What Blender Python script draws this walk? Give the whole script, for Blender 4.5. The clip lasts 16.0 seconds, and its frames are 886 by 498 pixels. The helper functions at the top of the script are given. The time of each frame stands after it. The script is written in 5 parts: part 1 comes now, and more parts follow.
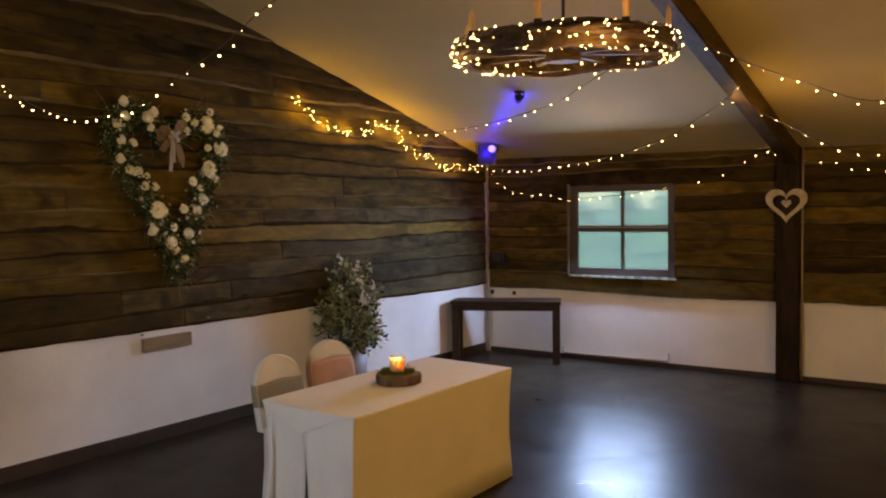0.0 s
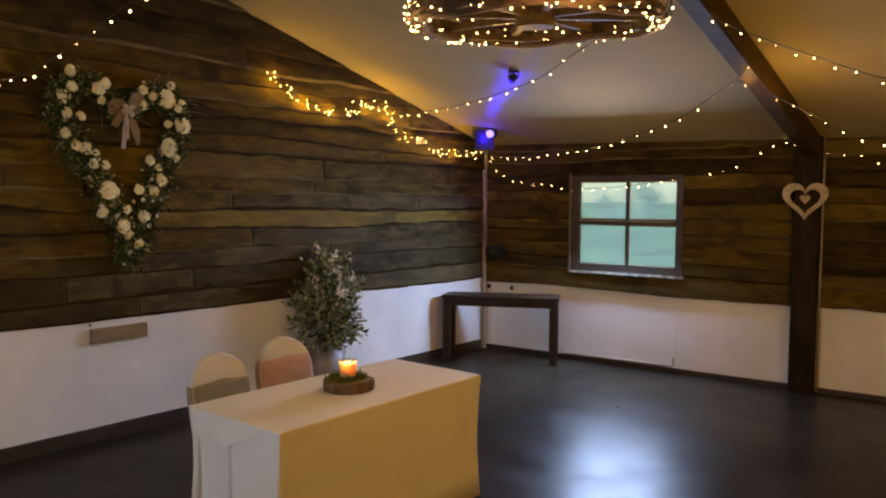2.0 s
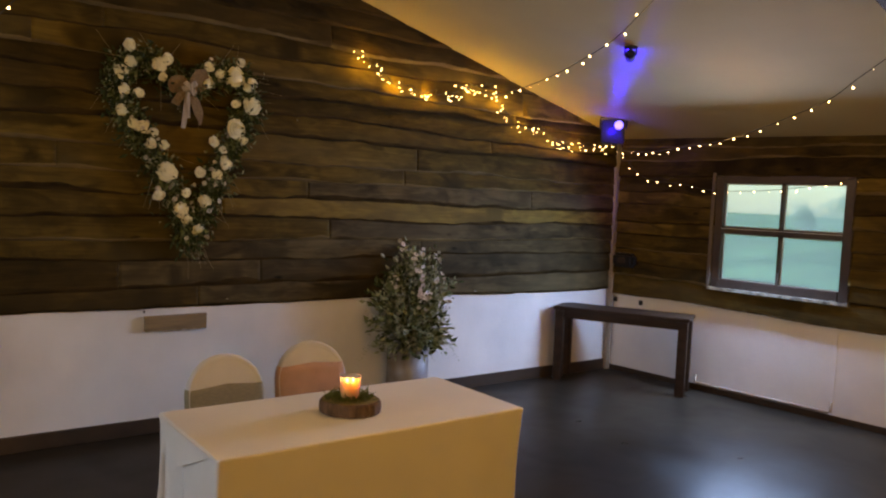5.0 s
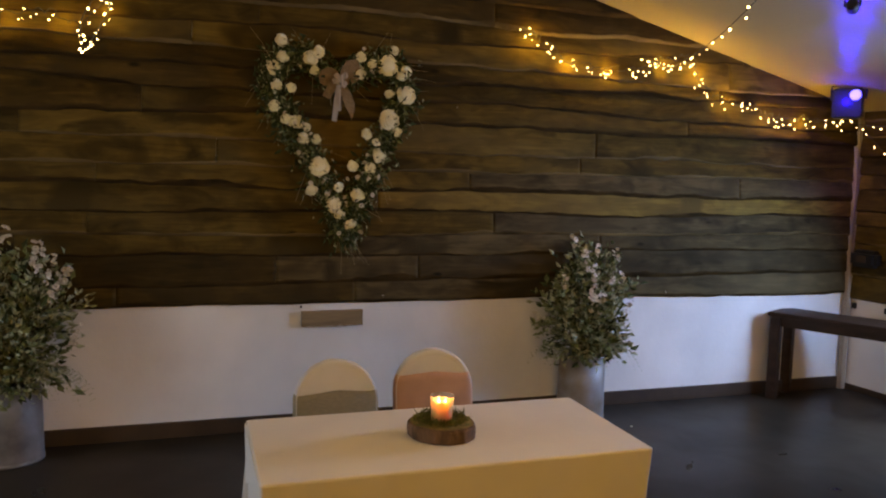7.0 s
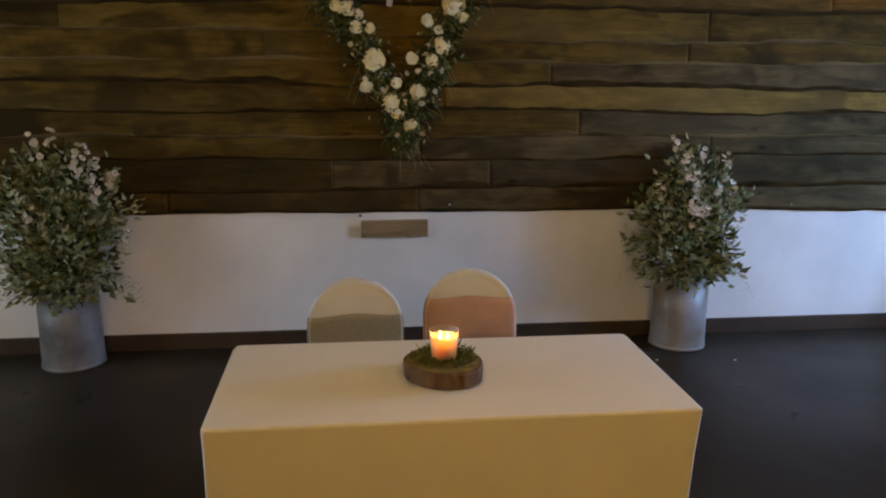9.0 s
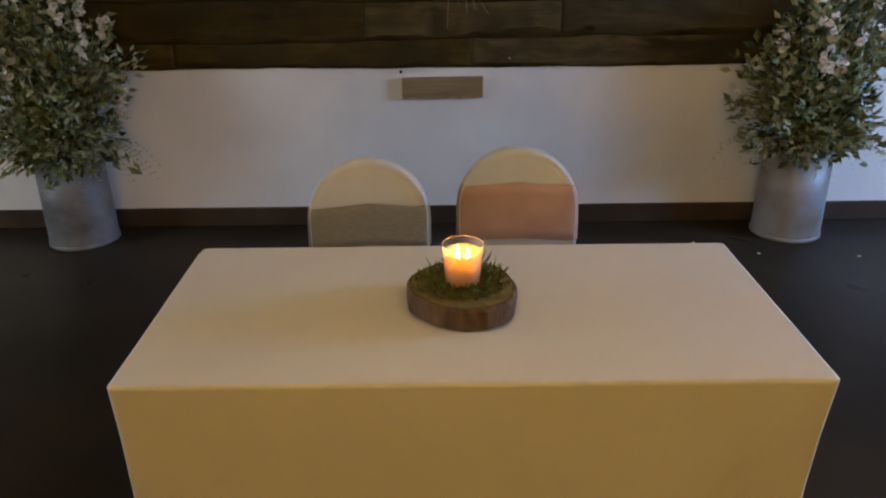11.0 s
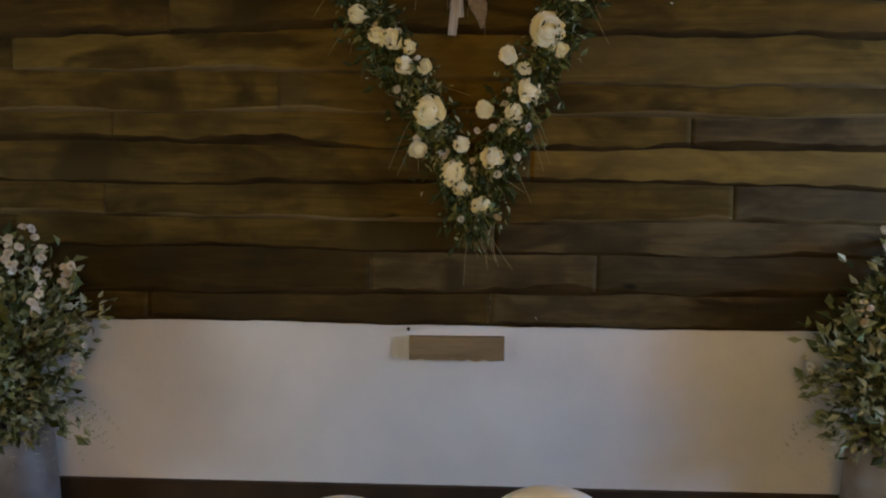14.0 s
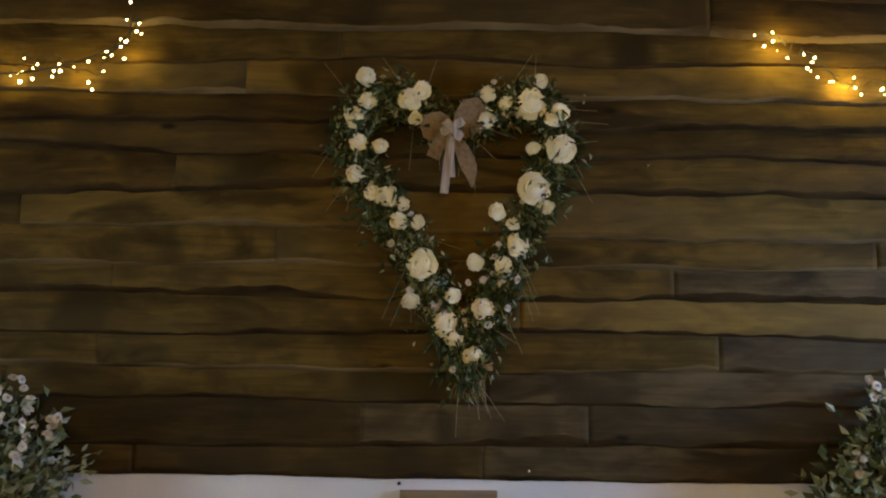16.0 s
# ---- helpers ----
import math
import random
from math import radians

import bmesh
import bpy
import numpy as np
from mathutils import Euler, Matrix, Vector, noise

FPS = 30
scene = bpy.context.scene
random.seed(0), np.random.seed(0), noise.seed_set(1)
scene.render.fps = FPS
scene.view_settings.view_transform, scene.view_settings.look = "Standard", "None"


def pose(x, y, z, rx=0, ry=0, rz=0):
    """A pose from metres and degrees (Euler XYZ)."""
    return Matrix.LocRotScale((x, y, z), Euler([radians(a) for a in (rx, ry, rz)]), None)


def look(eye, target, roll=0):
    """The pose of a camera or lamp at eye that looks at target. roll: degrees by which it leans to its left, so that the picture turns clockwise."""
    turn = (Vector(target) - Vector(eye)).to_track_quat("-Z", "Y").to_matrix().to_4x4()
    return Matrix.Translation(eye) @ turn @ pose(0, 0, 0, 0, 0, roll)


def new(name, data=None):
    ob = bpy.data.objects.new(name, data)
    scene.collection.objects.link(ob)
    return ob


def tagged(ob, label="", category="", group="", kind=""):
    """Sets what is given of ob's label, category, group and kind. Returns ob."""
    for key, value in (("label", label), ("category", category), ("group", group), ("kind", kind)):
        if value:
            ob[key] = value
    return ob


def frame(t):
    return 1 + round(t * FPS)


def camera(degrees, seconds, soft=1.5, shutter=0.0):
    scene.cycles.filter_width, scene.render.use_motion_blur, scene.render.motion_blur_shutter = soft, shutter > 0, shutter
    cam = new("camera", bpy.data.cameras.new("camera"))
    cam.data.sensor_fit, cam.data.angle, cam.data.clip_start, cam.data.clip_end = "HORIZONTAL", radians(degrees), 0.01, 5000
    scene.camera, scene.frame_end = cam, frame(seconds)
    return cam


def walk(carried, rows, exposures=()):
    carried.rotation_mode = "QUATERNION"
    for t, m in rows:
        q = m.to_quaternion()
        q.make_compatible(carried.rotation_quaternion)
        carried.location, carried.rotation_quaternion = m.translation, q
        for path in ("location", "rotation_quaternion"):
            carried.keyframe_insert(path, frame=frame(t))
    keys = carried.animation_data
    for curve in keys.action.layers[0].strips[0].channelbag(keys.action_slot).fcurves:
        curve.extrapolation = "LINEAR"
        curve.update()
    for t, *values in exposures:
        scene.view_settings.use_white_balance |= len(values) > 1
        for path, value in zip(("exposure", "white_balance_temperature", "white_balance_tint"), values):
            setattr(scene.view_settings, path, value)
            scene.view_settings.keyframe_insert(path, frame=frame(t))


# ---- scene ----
cam = camera(60.4, 16.0, soft=2.1)
EXPOSURES = [(0.0, 1.5, 8300, 17), (6.5, 1.48, 7500, 15), (9.0, 1.56, 6700, 6), (12.5, 1.56, 6300, 4), (14.0, 1.72, 6500, 2), (15.5, 1.74, 6300, 4), (16.0, 1.86, 6000, 6)]
BLUE_W = 150.0
PATH = [
    (0, (0.04, 1.874, 1.817), (-1.171, 3.462, 1.718), -0.9),
    (0.5, (-0.003, 2.023, 1.814), (-1.229, 3.601, 1.718), -0.7),
    (1, (-0.052, 2.181, 1.809), (-1.29, 3.75, 1.71), -0.5),
    (1.5, (-0.049, 2.34, 1.805), (-1.296, 3.9, 1.696), -0.1),
    (2, (-0.004, 2.529, 1.804), (-1.265, 4.077, 1.677), 0.4),
    (2.5, (0.015, 2.696, 1.799), (-1.268, 4.224, 1.654), 0.8),
    (3, (-0.016, 2.896, 1.79), (-1.327, 4.398, 1.635), 0.9),
    (3.2, (0.029, 2.954, 1.796), (-1.304, 4.437, 1.639), 0.9),
    (5.3, (-0.014, 3.801, 1.754), (-1.671, 4.911, 1.604), 2.2),
    (5.5, (-0.011, 3.89, 1.792), (-1.711, 4.929, 1.616), 1.7),
    (6, (-0.016, 4.097, 1.789), (-1.806, 4.97, 1.604), 1.3),
    (6.5, (-0.107, 4.286, 1.802), (-1.956, 5.026, 1.626), 0.5),
    (7, (-0.149, 4.482, 1.808), (-2.043, 5.097, 1.621), 1.5),
    (7.5, (-0.222, 4.671, 1.804), (-2.146, 5.164, 1.569), 1.5),
    (8, (-0.356, 4.807, 1.794), (-2.292, 5.217, 1.507), 1.0),
    (8.5, (-0.472, 4.983, 1.78), (-2.415, 5.294, 1.426), 0.9),
    (9, (-0.589, 5.14, 1.763), (-2.527, 5.369, 1.321), 0.5),
    (9.5, (-0.762, 5.24, 1.74), (-2.683, 5.393, 1.206), 0.1),
    (10, (-0.954, 5.284, 1.717), (-2.851, 5.37, 1.088), -0.4),
    (10.2, (-1.025, 5.309, 1.698), (-2.91, 5.37, 1.032), -0.4),
    (12.3, (-1.815, 5.435, 1.633), (-3.592, 5.422, 0.715), -1.1),
    (12.5, (-1.849, 5.44, 1.637), (-3.643, 5.423, 0.754), -1.6),
    (13, (-1.973, 5.479, 1.699), (-3.841, 5.436, 0.987), -0.3),
    (13.5, (-2.047, 5.453, 1.759), (-3.983, 5.396, 1.26), 0.4),
    (14, (-2.103, 5.428, 1.819), (-4.075, 5.371, 1.488), 0.6),
    (14.5, (-2.112, 5.394, 1.839), (-4.103, 5.357, 1.654), 0.7),
    (15, (-2.085, 5.392, 1.837), (-4.084, 5.361, 1.769), 0.7),
    (15.5, (-2.048, 5.39, 1.825), (-4.048, 5.367, 1.847), 0.7),
    (16, (-2.035, 5.396, 1.814), (-4.034, 5.375, 1.882), 0.7),
]
walk(cam, [(t, look(eye, target, roll)) for t, eye, target, roll in PATH], EXPOSURES)

# ---- world, daylight, exposure ----
world = bpy.data.worlds.new("world")
scene.world = world
world.use_nodes = True
wn = world.node_tree.nodes
sky = wn.new("ShaderNodeTexSky")
sky.sky_type, sky.sun_disc = "NISHITA", False
sky.sun_elevation, sky.sun_rotation = radians(35), radians(233)
sky.air_density, sky.dust_density, sky.ozone_density = 1.2, 0.8, 3.0
wn["Background"].inputs[1].default_value = 0.15
world.node_tree.links.new(sky.outputs[0], wn["Background"].inputs[0])
sun = new("sun", bpy.data.lights.new("sun", "SUN"))
sun.data.energy, sun.data.angle, sun.data.color = 1.5, radians(20), (1.0, 0.97, 0.92)
sun.matrix_world = look((-40, -30, 35), (0, 0, 0))


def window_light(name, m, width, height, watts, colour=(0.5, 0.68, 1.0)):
    """Area lamp set in an opening to stand for the light through it."""
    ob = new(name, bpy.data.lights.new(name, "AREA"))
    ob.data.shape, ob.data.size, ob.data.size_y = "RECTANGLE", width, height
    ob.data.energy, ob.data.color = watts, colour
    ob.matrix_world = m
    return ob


# ---- plan ----
WX = -5.5                                  # west wall face
RIDGE_Y, SLOPE, EAVE_Y, EAVE_Z = 5.4, 0.265, 10.07, 2.468
SOUTH_Y, EAST_X = 0.6, 3.6
DOOR_Y0, DOOR_Y1 = 3.6, 6.6                # assumed doorway, unseen, for the added warm lamp
SKEW = math.atan2(0.25, 3.6)               # the north wall is a little out of square
NORTH = Matrix.Translation((WX, EAVE_Y, 0)) @ Matrix.Rotation(SKEW, 4, "Z")


def roof(y):
    return EAVE_Z + SLOPE * (EAVE_Y - RIDGE_Y) - SLOPE * abs(y - RIDGE_Y)


window_light("north_window_light", NORTH @ pose(1.83, -0.22, 1.56, -63, 0, 0), 0.95, 0.8, 46, (0.32, 0.53, 1.0))
window_light("south_window_light", pose(-3.25, SOUTH_Y - 0.15, 1.5, 60, 0, 0), 0.95, 1.15, 20, (0.66, 0.79, 1.0))
# Added warm lamp for the yellow light from the east; its doorway is assumed.
window_light("assumed_doorway_light", pose(EAST_X + 0.2, (DOOR_Y0 + DOOR_Y1) / 2, 1.15, 0, 90, 0), 2.0, 2.9, 22.5, (1.0, 0.55, 0.07))


# ---- materials ----
def material(name, base, rough=0.6, metal=0.0, vary=0.25, scale=6.0, stretch=(1, 1, 1), bump=0.15, bump_scale=60.0, random_value=0.0, stain=None, sheen=0.0, spec=0.5, random_hue=None):
    m = bpy.data.materials.new(name)
    m.use_nodes = True
    n, l = m.node_tree.nodes, m.node_tree.links
    b = n["Principled BSDF"]
    b.inputs["Roughness"].default_value, b.inputs["Metallic"].default_value = rough, metal
    b.inputs["Specular IOR Level"].default_value = spec
    b.inputs["Sheen Weight"].default_value = sheen
    co, mp = n.new("ShaderNodeTexCoord"), n.new("ShaderNodeMapping")
    mp.inputs["Scale"].default_value = stretch
    l.new(co.outputs["Object"], mp.inputs[0])
    coarse, fine = n.new("ShaderNodeTexNoise"), n.new("ShaderNodeTexNoise")
    coarse.inputs["Scale"].default_value, coarse.inputs["Detail"].default_value = scale, 5
    fine.inputs["Scale"].default_value, fine.inputs["Detail"].default_value = bump_scale, 4
    l.new(mp.outputs[0], coarse.inputs["Vector"])
    l.new(mp.outputs[0], fine.inputs["Vector"])
    ramp = n.new("ShaderNodeValToRGB")
    c0 = stain or tuple(c * (1 - vary) for c in base)
    ramp.color_ramp.elements[0].position, ramp.color_ramp.elements[1].position = 0.32, 0.66
    ramp.color_ramp.elements[0].color = (*c0, 1)
    ramp.color_ramp.elements[1].color = (*[min(1, c * (1 + vary * 0.4)) for c in base], 1)
    l.new(coarse.outputs["Fac"], ramp.inputs[0])
    out = ramp.outputs[0]
    if random_value:
        info, hsv, mr = n.new("ShaderNodeObjectInfo"), n.new("ShaderNodeHueSaturation"), n.new("ShaderNodeMapRange")
        mr.inputs["To Min"].default_value, mr.inputs["To Max"].default_value = 1 - random_value, 1 + random_value
        l.new(info.outputs["Random"], mr.inputs["Value"])
        l.new(mr.outputs[0], hsv.inputs["Value"])
        l.new(out, hsv.inputs["Color"])
        out = hsv.outputs[0]
    l.new(out, b.inputs["Base Color"])
    if bump:
        bp = n.new("ShaderNodeBump")
        bp.inputs["Strength"].default_value, bp.inputs["Distance"].default_value = bump, 0.01
        l.new(fine.outputs["Fac"], bp.inputs["Height"])
        l.new(bp.outputs[0], b.inputs["Normal"])
    return m


def waney_wood(name, light, dark, grey):
    """Rough-sawn cladding: grain along the board, knots, and boards that differ in tone."""
    m = bpy.data.materials.new(name)
    m.use_nodes = True
    n, l = m.node_tree.nodes, m.node_tree.links
    b = n["Principled BSDF"]
    b.inputs["Roughness"].default_value, b.inputs["Specular IOR Level"].default_value = 0.8, 0.14
    co, info = n.new("ShaderNodeTexCoord"), n.new("ShaderNodeObjectInfo")
    shift = n.new("ShaderNodeVectorMath")
    shift.operation = "MULTIPLY_ADD"
    shift.inputs[1].default_value = (1, 1, 1)
    comb = n.new("ShaderNodeCombineXYZ")
    big = n.new("ShaderNodeMath")
    big.operation, big.inputs[1].default_value = "MULTIPLY", 37.0
    l.new(info.outputs["Random"], big.inputs[0])
    l.new(big.outputs[0], comb.inputs[0])
    l.new(big.outputs[0], comb.inputs[2])
    l.new(co.outputs["Object"], shift.inputs[0])
    l.new(comb.outputs[0], shift.inputs[2])

    def tex(sx, sz, scale, detail=5, dist=0.0):
        mp, t = n.new("ShaderNodeMapping"), n.new("ShaderNodeTexNoise")
        mp.inputs["Scale"].default_value = (sx, 1, sz)
        t.inputs["Scale"].default_value, t.inputs["Detail"].default_value, t.inputs["Distortion"].default_value = scale, detail, dist
        l.new(shift.outputs[0], mp.inputs[0])
        l.new(mp.outputs[0], t.inputs["Vector"])
        return t.outputs["Fac"]

    patch, saw = tex(1.5, 1.0, 1.1, 2, 0.2), tex(9, 0.6, 9.0, 3)
    grain, blotch, weather, mottle = tex(0.4, 6, 4.0, 5, 1.2), tex(0.8, 2.6, 2.4, 4, 0.8), tex(0.3, 1.2, 1.3, 3), tex(0.7, 1.6, 6.0, 6, 0.6)

    def mix(fac, a, c, lo=0.0, hi=1.0):
        mr, mx = n.new("ShaderNodeMapRange"), n.new("ShaderNodeMix")
        mx.data_type = "RGBA"
        mr.inputs["From Min"].default_value, mr.inputs["From Max"].default_value = lo, hi
        l.new(fac, mr.inputs["Value"])
        l.new(mr.outputs[0], mx.inputs["Factor"])
        for sock, v in ((mx.inputs["A"], a), (mx.inputs["B"], c)):
            if isinstance(v, tuple):
                sock.default_value = (*v, 1)
            else:
                l.new(v, sock)
        return mx.outputs["Result"]

    col = mix(grain, dark, light, 0.22, 0.74)
    col = mix(mottle, tuple(c * 0.75 for c in dark), col, 0.28, 0.62)
    col = mix(blotch, tuple(c * 0.5 for c in dark), col, 0.34, 0.5)
    col = mix(patch, tuple(c * 0.55 for c in dark), col, 0.36, 0.44)
    col = mix(saw, dark, col, 0.05, 0.38)
    col = mix(weather, col, grey, 0.5, 0.8)
    # knots
    mp, vor = n.new("ShaderNodeMapping"), n.new("ShaderNodeTexVoronoi")
    mp.inputs["Scale"].default_value = (1.1, 1, 2.4)
    vor.inputs["Scale"].default_value = 1.6
    l.new(shift.outputs[0], mp.inputs[0])
    l.new(mp.outputs[0], vor.inputs["Vector"])
    col = mix(vor.outputs["Distance"], tuple(c * 0.3 for c in dark), col, 0.03, 0.085)
    hsv, mr = n.new("ShaderNodeHueSaturation"), n.new("ShaderNodeMapRange")
    mr.inputs["To Min"].default_value, mr.inputs["To Max"].default_value = 0.66, 1.2
    l.new(info.outputs["Random"], mr.inputs["Value"])
    l.new(mr.outputs[0], hsv.inputs["Value"])
    l.new(col, hsv.inputs["Color"])
    l.new(hsv.outputs[0], b.inputs["Base Color"])
    bp = n.new("ShaderNodeBump")
    bp.inputs["Strength"].default_value, bp.inputs["Distance"].default_value = 0.5, 0.008
    l.new(grain, bp.inputs["Height"])
    l.new(bp.outputs[0], b.inputs["Normal"])
    return m


def glowing(name, colour, strength):
    m = bpy.data.materials.new(name)
    m.use_nodes = True
    b = m.node_tree.nodes["Principled BSDF"]
    b.inputs["Base Color"].default_value = (*colour, 1)
    b.inputs["Emission Color"].default_value, b.inputs["Emission Strength"].default_value = (*colour, 1), strength
    return m


def clear_glass(name, tint=(1, 1, 1), rough=0.0, haze=0.0, milk=(0.9, 0.95, 0.95)):
    m = bpy.data.materials.new(name)
    m.use_nodes = True
    n, l = m.node_tree.nodes, m.node_tree.links
    n.remove(n["Principled BSDF"])
    tr, gl, fr, mx = n.new("ShaderNodeBsdfTransparent"), n.new("ShaderNodeBsdfGlossy"), n.new("ShaderNodeFresnel"), n.new("ShaderNodeMixShader")
    tr.inputs[0].default_value = (*tint, 1)
    gl.inputs["Roughness"].default_value = rough
    fr.inputs[0].default_value = 1.18 if rough else 1.45
    l.new(fr.outputs[0], mx.inputs[0])
    l.new(tr.outputs[0], mx.inputs[1])
    l.new(gl.outputs[0], mx.inputs[2])
    out = mx.outputs[0]
    if haze:
        tl, mh = n.new("ShaderNodeBsdfTranslucent"), n.new("ShaderNodeMixShader")
        tl.inputs[0].default_value = (*milk, 1)
        mh.inputs[0].default_value = haze
        l.new(out, mh.inputs[1])
        l.new(tl.outputs[0], mh.inputs[2])
        out = mh.outputs[0]
    l.new(out, n["Material Output"].inputs[0])
    return m


WOOD = waney_wood("waney_edge_wood", (0.156, 0.104, 0.020), (0.062, 0.040, 0.007), (0.109, 0.083, 0.029))
WOOD_PALE = waney_wood("pale_yellow_waney_wood", (0.4, 0.27, 0.050), (0.198, 0.130, 0.029), (0.250, 0.180, 0.058))
WOOD_DARK = waney_wood("dark_brown_waney_wood", (0.099, 0.062, 0.012), (0.040, 0.025, 0.005), (0.078, 0.055, 0.019))
WOOD_TAN = waney_wood("tan_waney_wood", (0.198, 0.135, 0.027), (0.088, 0.058, 0.012), (0.135, 0.100, 0.036))
# Greyer board tone, with the window's daylight partly put into the colour.
WOOD_GREY = waney_wood("grey_daylit_waney_wood", (0.125, 0.093, 0.039), (0.056, 0.041, 0.016), (0.120, 0.093, 0.045))
BEAM = material("dark_stained_beam", (0.066, 0.042, 0.017), 0.6, vary=0.5, scale=3, stretch=(6, 1, 6), bump=0.4, bump_scale=25, spec=0.12)
BARK_EDGE = material("dark_bark_edge", (0.05, 0.032, 0.011), 0.9, vary=0.6, scale=5, stretch=(0.8, 1, 3), bump=0.5, bump_scale=50, spec=0.08)
SAPWOOD = material("pale_sapwood_edge", (0.17, 0.125, 0.055), 0.75, vary=0.4, scale=3.2, stretch=(0.7, 1, 1.5), bump=0.4, bump_scale=40, stain=(0.05, 0.034, 0.012), spec=0.1)
DARKWOOD = material("dark_varnished_wood", (0.04, 0.022, 0.012), 0.5, vary=0.45, scale=4, stretch=(1, 6, 6), bump=0.2, bump_scale=20, spec=0.25)
PLASTER = material("white_painted_plaster", (0.81, 0.79, 0.75), 0.85, vary=0.12, scale=1.6, bump=0.12, bump_scale=28)
CEILING = material("cream_painted_ceiling", (0.41, 0.33, 0.175), 0.9, vary=0.1, scale=0.9, bump=0.12, bump_scale=40)
FLOOR = material("dark_vinyl_floor", (0.033, 0.026, 0.018), 0.36, vary=0.35, scale=1.3, bump=0.05, bump_scale=90, spec=0.105)
SKIRT = material("dark_brown_skirting", (0.05, 0.03, 0.015), 0.55, vary=0.3, scale=5)
BATTEN = material("pale_weathered_batten", (0.36, 0.3, 0.22), 0.7, vary=0.4, scale=4, stretch=(5, 5, 0.6), bump=0.3)
OLD_BATTEN = material("weathered_brown_batten", (0.15, 0.12, 0.085), 0.8, vary=0.4, scale=4, stretch=(5, 5, 0.6), bump=0.3)
POST = material("black_stained_post", (0.028, 0.017, 0.008), 0.6, vary=0.5, scale=3, stretch=(6, 6, 1), bump=0.4, bump_scale=25, spec=0.12)
CLOTH = material("ivory_polyester_cloth", (0.77, 0.73, 0.67), 0.8, vary=0.05, scale=3, bump=0.12, bump_scale=500, sheen=0.15)
COVER = material("ivory_stretch_cover", (0.66, 0.655, 0.64), 0.7, vary=0.06, scale=5, bump=0.08, bump_scale=400, sheen=0.2)
HESSIAN = material("grey_green_hessian", (0.3, 0.265, 0.175), 0.9, vary=0.14, scale=40, stretch=(1, 1, 3), bump=0.25, bump_scale=300)
PEACH = material("peach_satin", (0.54, 0.32, 0.22), 0.5, vary=0.12, scale=8, bump=0.1, bump_scale=200, sheen=0.2)
TIN = material("galvanised_steel", (0.21, 0.205, 0.2), 0.55, metal=0.3, vary=0.4, scale=7, bump=0.15, bump_scale=30)
TIN_WORN = material("stained_galvanised_steel", (0.29, 0.295, 0.31), 0.55, metal=0.3, vary=0.5, scale=3.5, bump=0.2, bump_scale=25, stain=(0.2, 0.15, 0.1))
LEAF = material("muted_green_leaf", (0.17, 0.205, 0.075), 0.55, vary=0.5, scale=22, bump=0)
LEAF_GREY = material("grey_green_leaf", (0.4, 0.43, 0.27), 0.6, vary=0.4, scale=22, bump=0)
LEAF_DARK = material("dark_green_leaf", (0.05, 0.07, 0.022), 0.65, vary=0.5, scale=22, bump=0, spec=0.2)
STEM = material("dry_brown_stem", (0.12, 0.1, 0.05), 0.8, vary=0.4, scale=20, bump=0)
STRAW = material("dry_grass_straw", (0.33, 0.27, 0.15), 0.8, vary=0.3, scale=20, bump=0)
PETAL = material("cream_silk_petal", (0.85, 0.83, 0.62), 0.7, vary=0.14, scale=30, bump=0, random_value=0.08)
PETAL_PALE = material("white_pink_petal", (0.66, 0.63, 0.56), 0.7, vary=0.18, scale=30, bump=0, random_value=0.1)
BURLAP = material("brown_burlap", (0.24, 0.165, 0.08), 0.95, vary=0.3, scale=70, bump=0.5, bump_scale=350)
RIBBON = material("striped_linen_ribbon", (0.4, 0.34, 0.26), 0.8, vary=0.4, scale=30, stretch=(1, 5, 0.3), bump=0.2)
BARK = material("rough_tree_bark", (0.14, 0.085, 0.05), 0.9, vary=0.6, scale=30, stretch=(1, 1, 0.35), bump=0.8, bump_scale=45)
SAWN = material("pale_sawn_log", (0.34, 0.23, 0.13), 0.8, vary=0.3, scale=14, bump=0.2)
MOSSY = material("moss_stained_log", (0.2, 0.15, 0.055), 0.9, vary=0.6, scale=35, bump=0.5, bump_scale=90, stain=(0.1, 0.11, 0.03))
MOSS = material("green_moss", (0.12, 0.14, 0.03), 0.9, vary=0.5, scale=40, bump=0)
PLAQUE = material("stained_plank", (0.27, 0.19, 0.095), 0.7, vary=0.3, scale=7, stretch=(1, 0.4, 5), bump=0.3, bump_scale=30)
BLACK = material("black_plastic", (0.012, 0.012, 0.013), 0.4, vary=0.2, scale=10, bump=0)
CABLE = material("dark_cable", (0.02, 0.018, 0.014), 0.6, vary=0.1, bump=0)
TWIG = material("woven_twig", (0.065, 0.034, 0.02), 0.8, vary=0.5, scale=16, stretch=(1, 1, 4), bump=0.5, bump_scale=60)
WHITEWOOD = material("whitewashed_wood", (0.52, 0.45, 0.33), 0.8, vary=0.25, scale=14, bump=0.4, bump_scale=60)
FRAME = material("dark_brown_window_frame", (0.05, 0.032, 0.022), 0.45, vary=0.3, scale=6)
SEAL = material("pale_glazing_bead", (0.55, 0.6, 0.6), 0.5, vary=0.05, bump=0)
PIPE = material("cream_painted_pipe", (0.42, 0.36, 0.28), 0.5, vary=0.2, scale=8, bump=0)
WAX = material("peach_wax", (0.88, 0.63, 0.4), 0.5, vary=0.1, scale=8, bump=0)
GRASS = material("grass", (0.13, 0.27, 0.1), 0.9, vary=0.55, scale=0.35, bump=0.4, bump_scale=4, spec=0.05)
PATHWAY = material("pale_concrete_path", (0.34, 0.34, 0.34), 0.9, vary=0.2, scale=2)
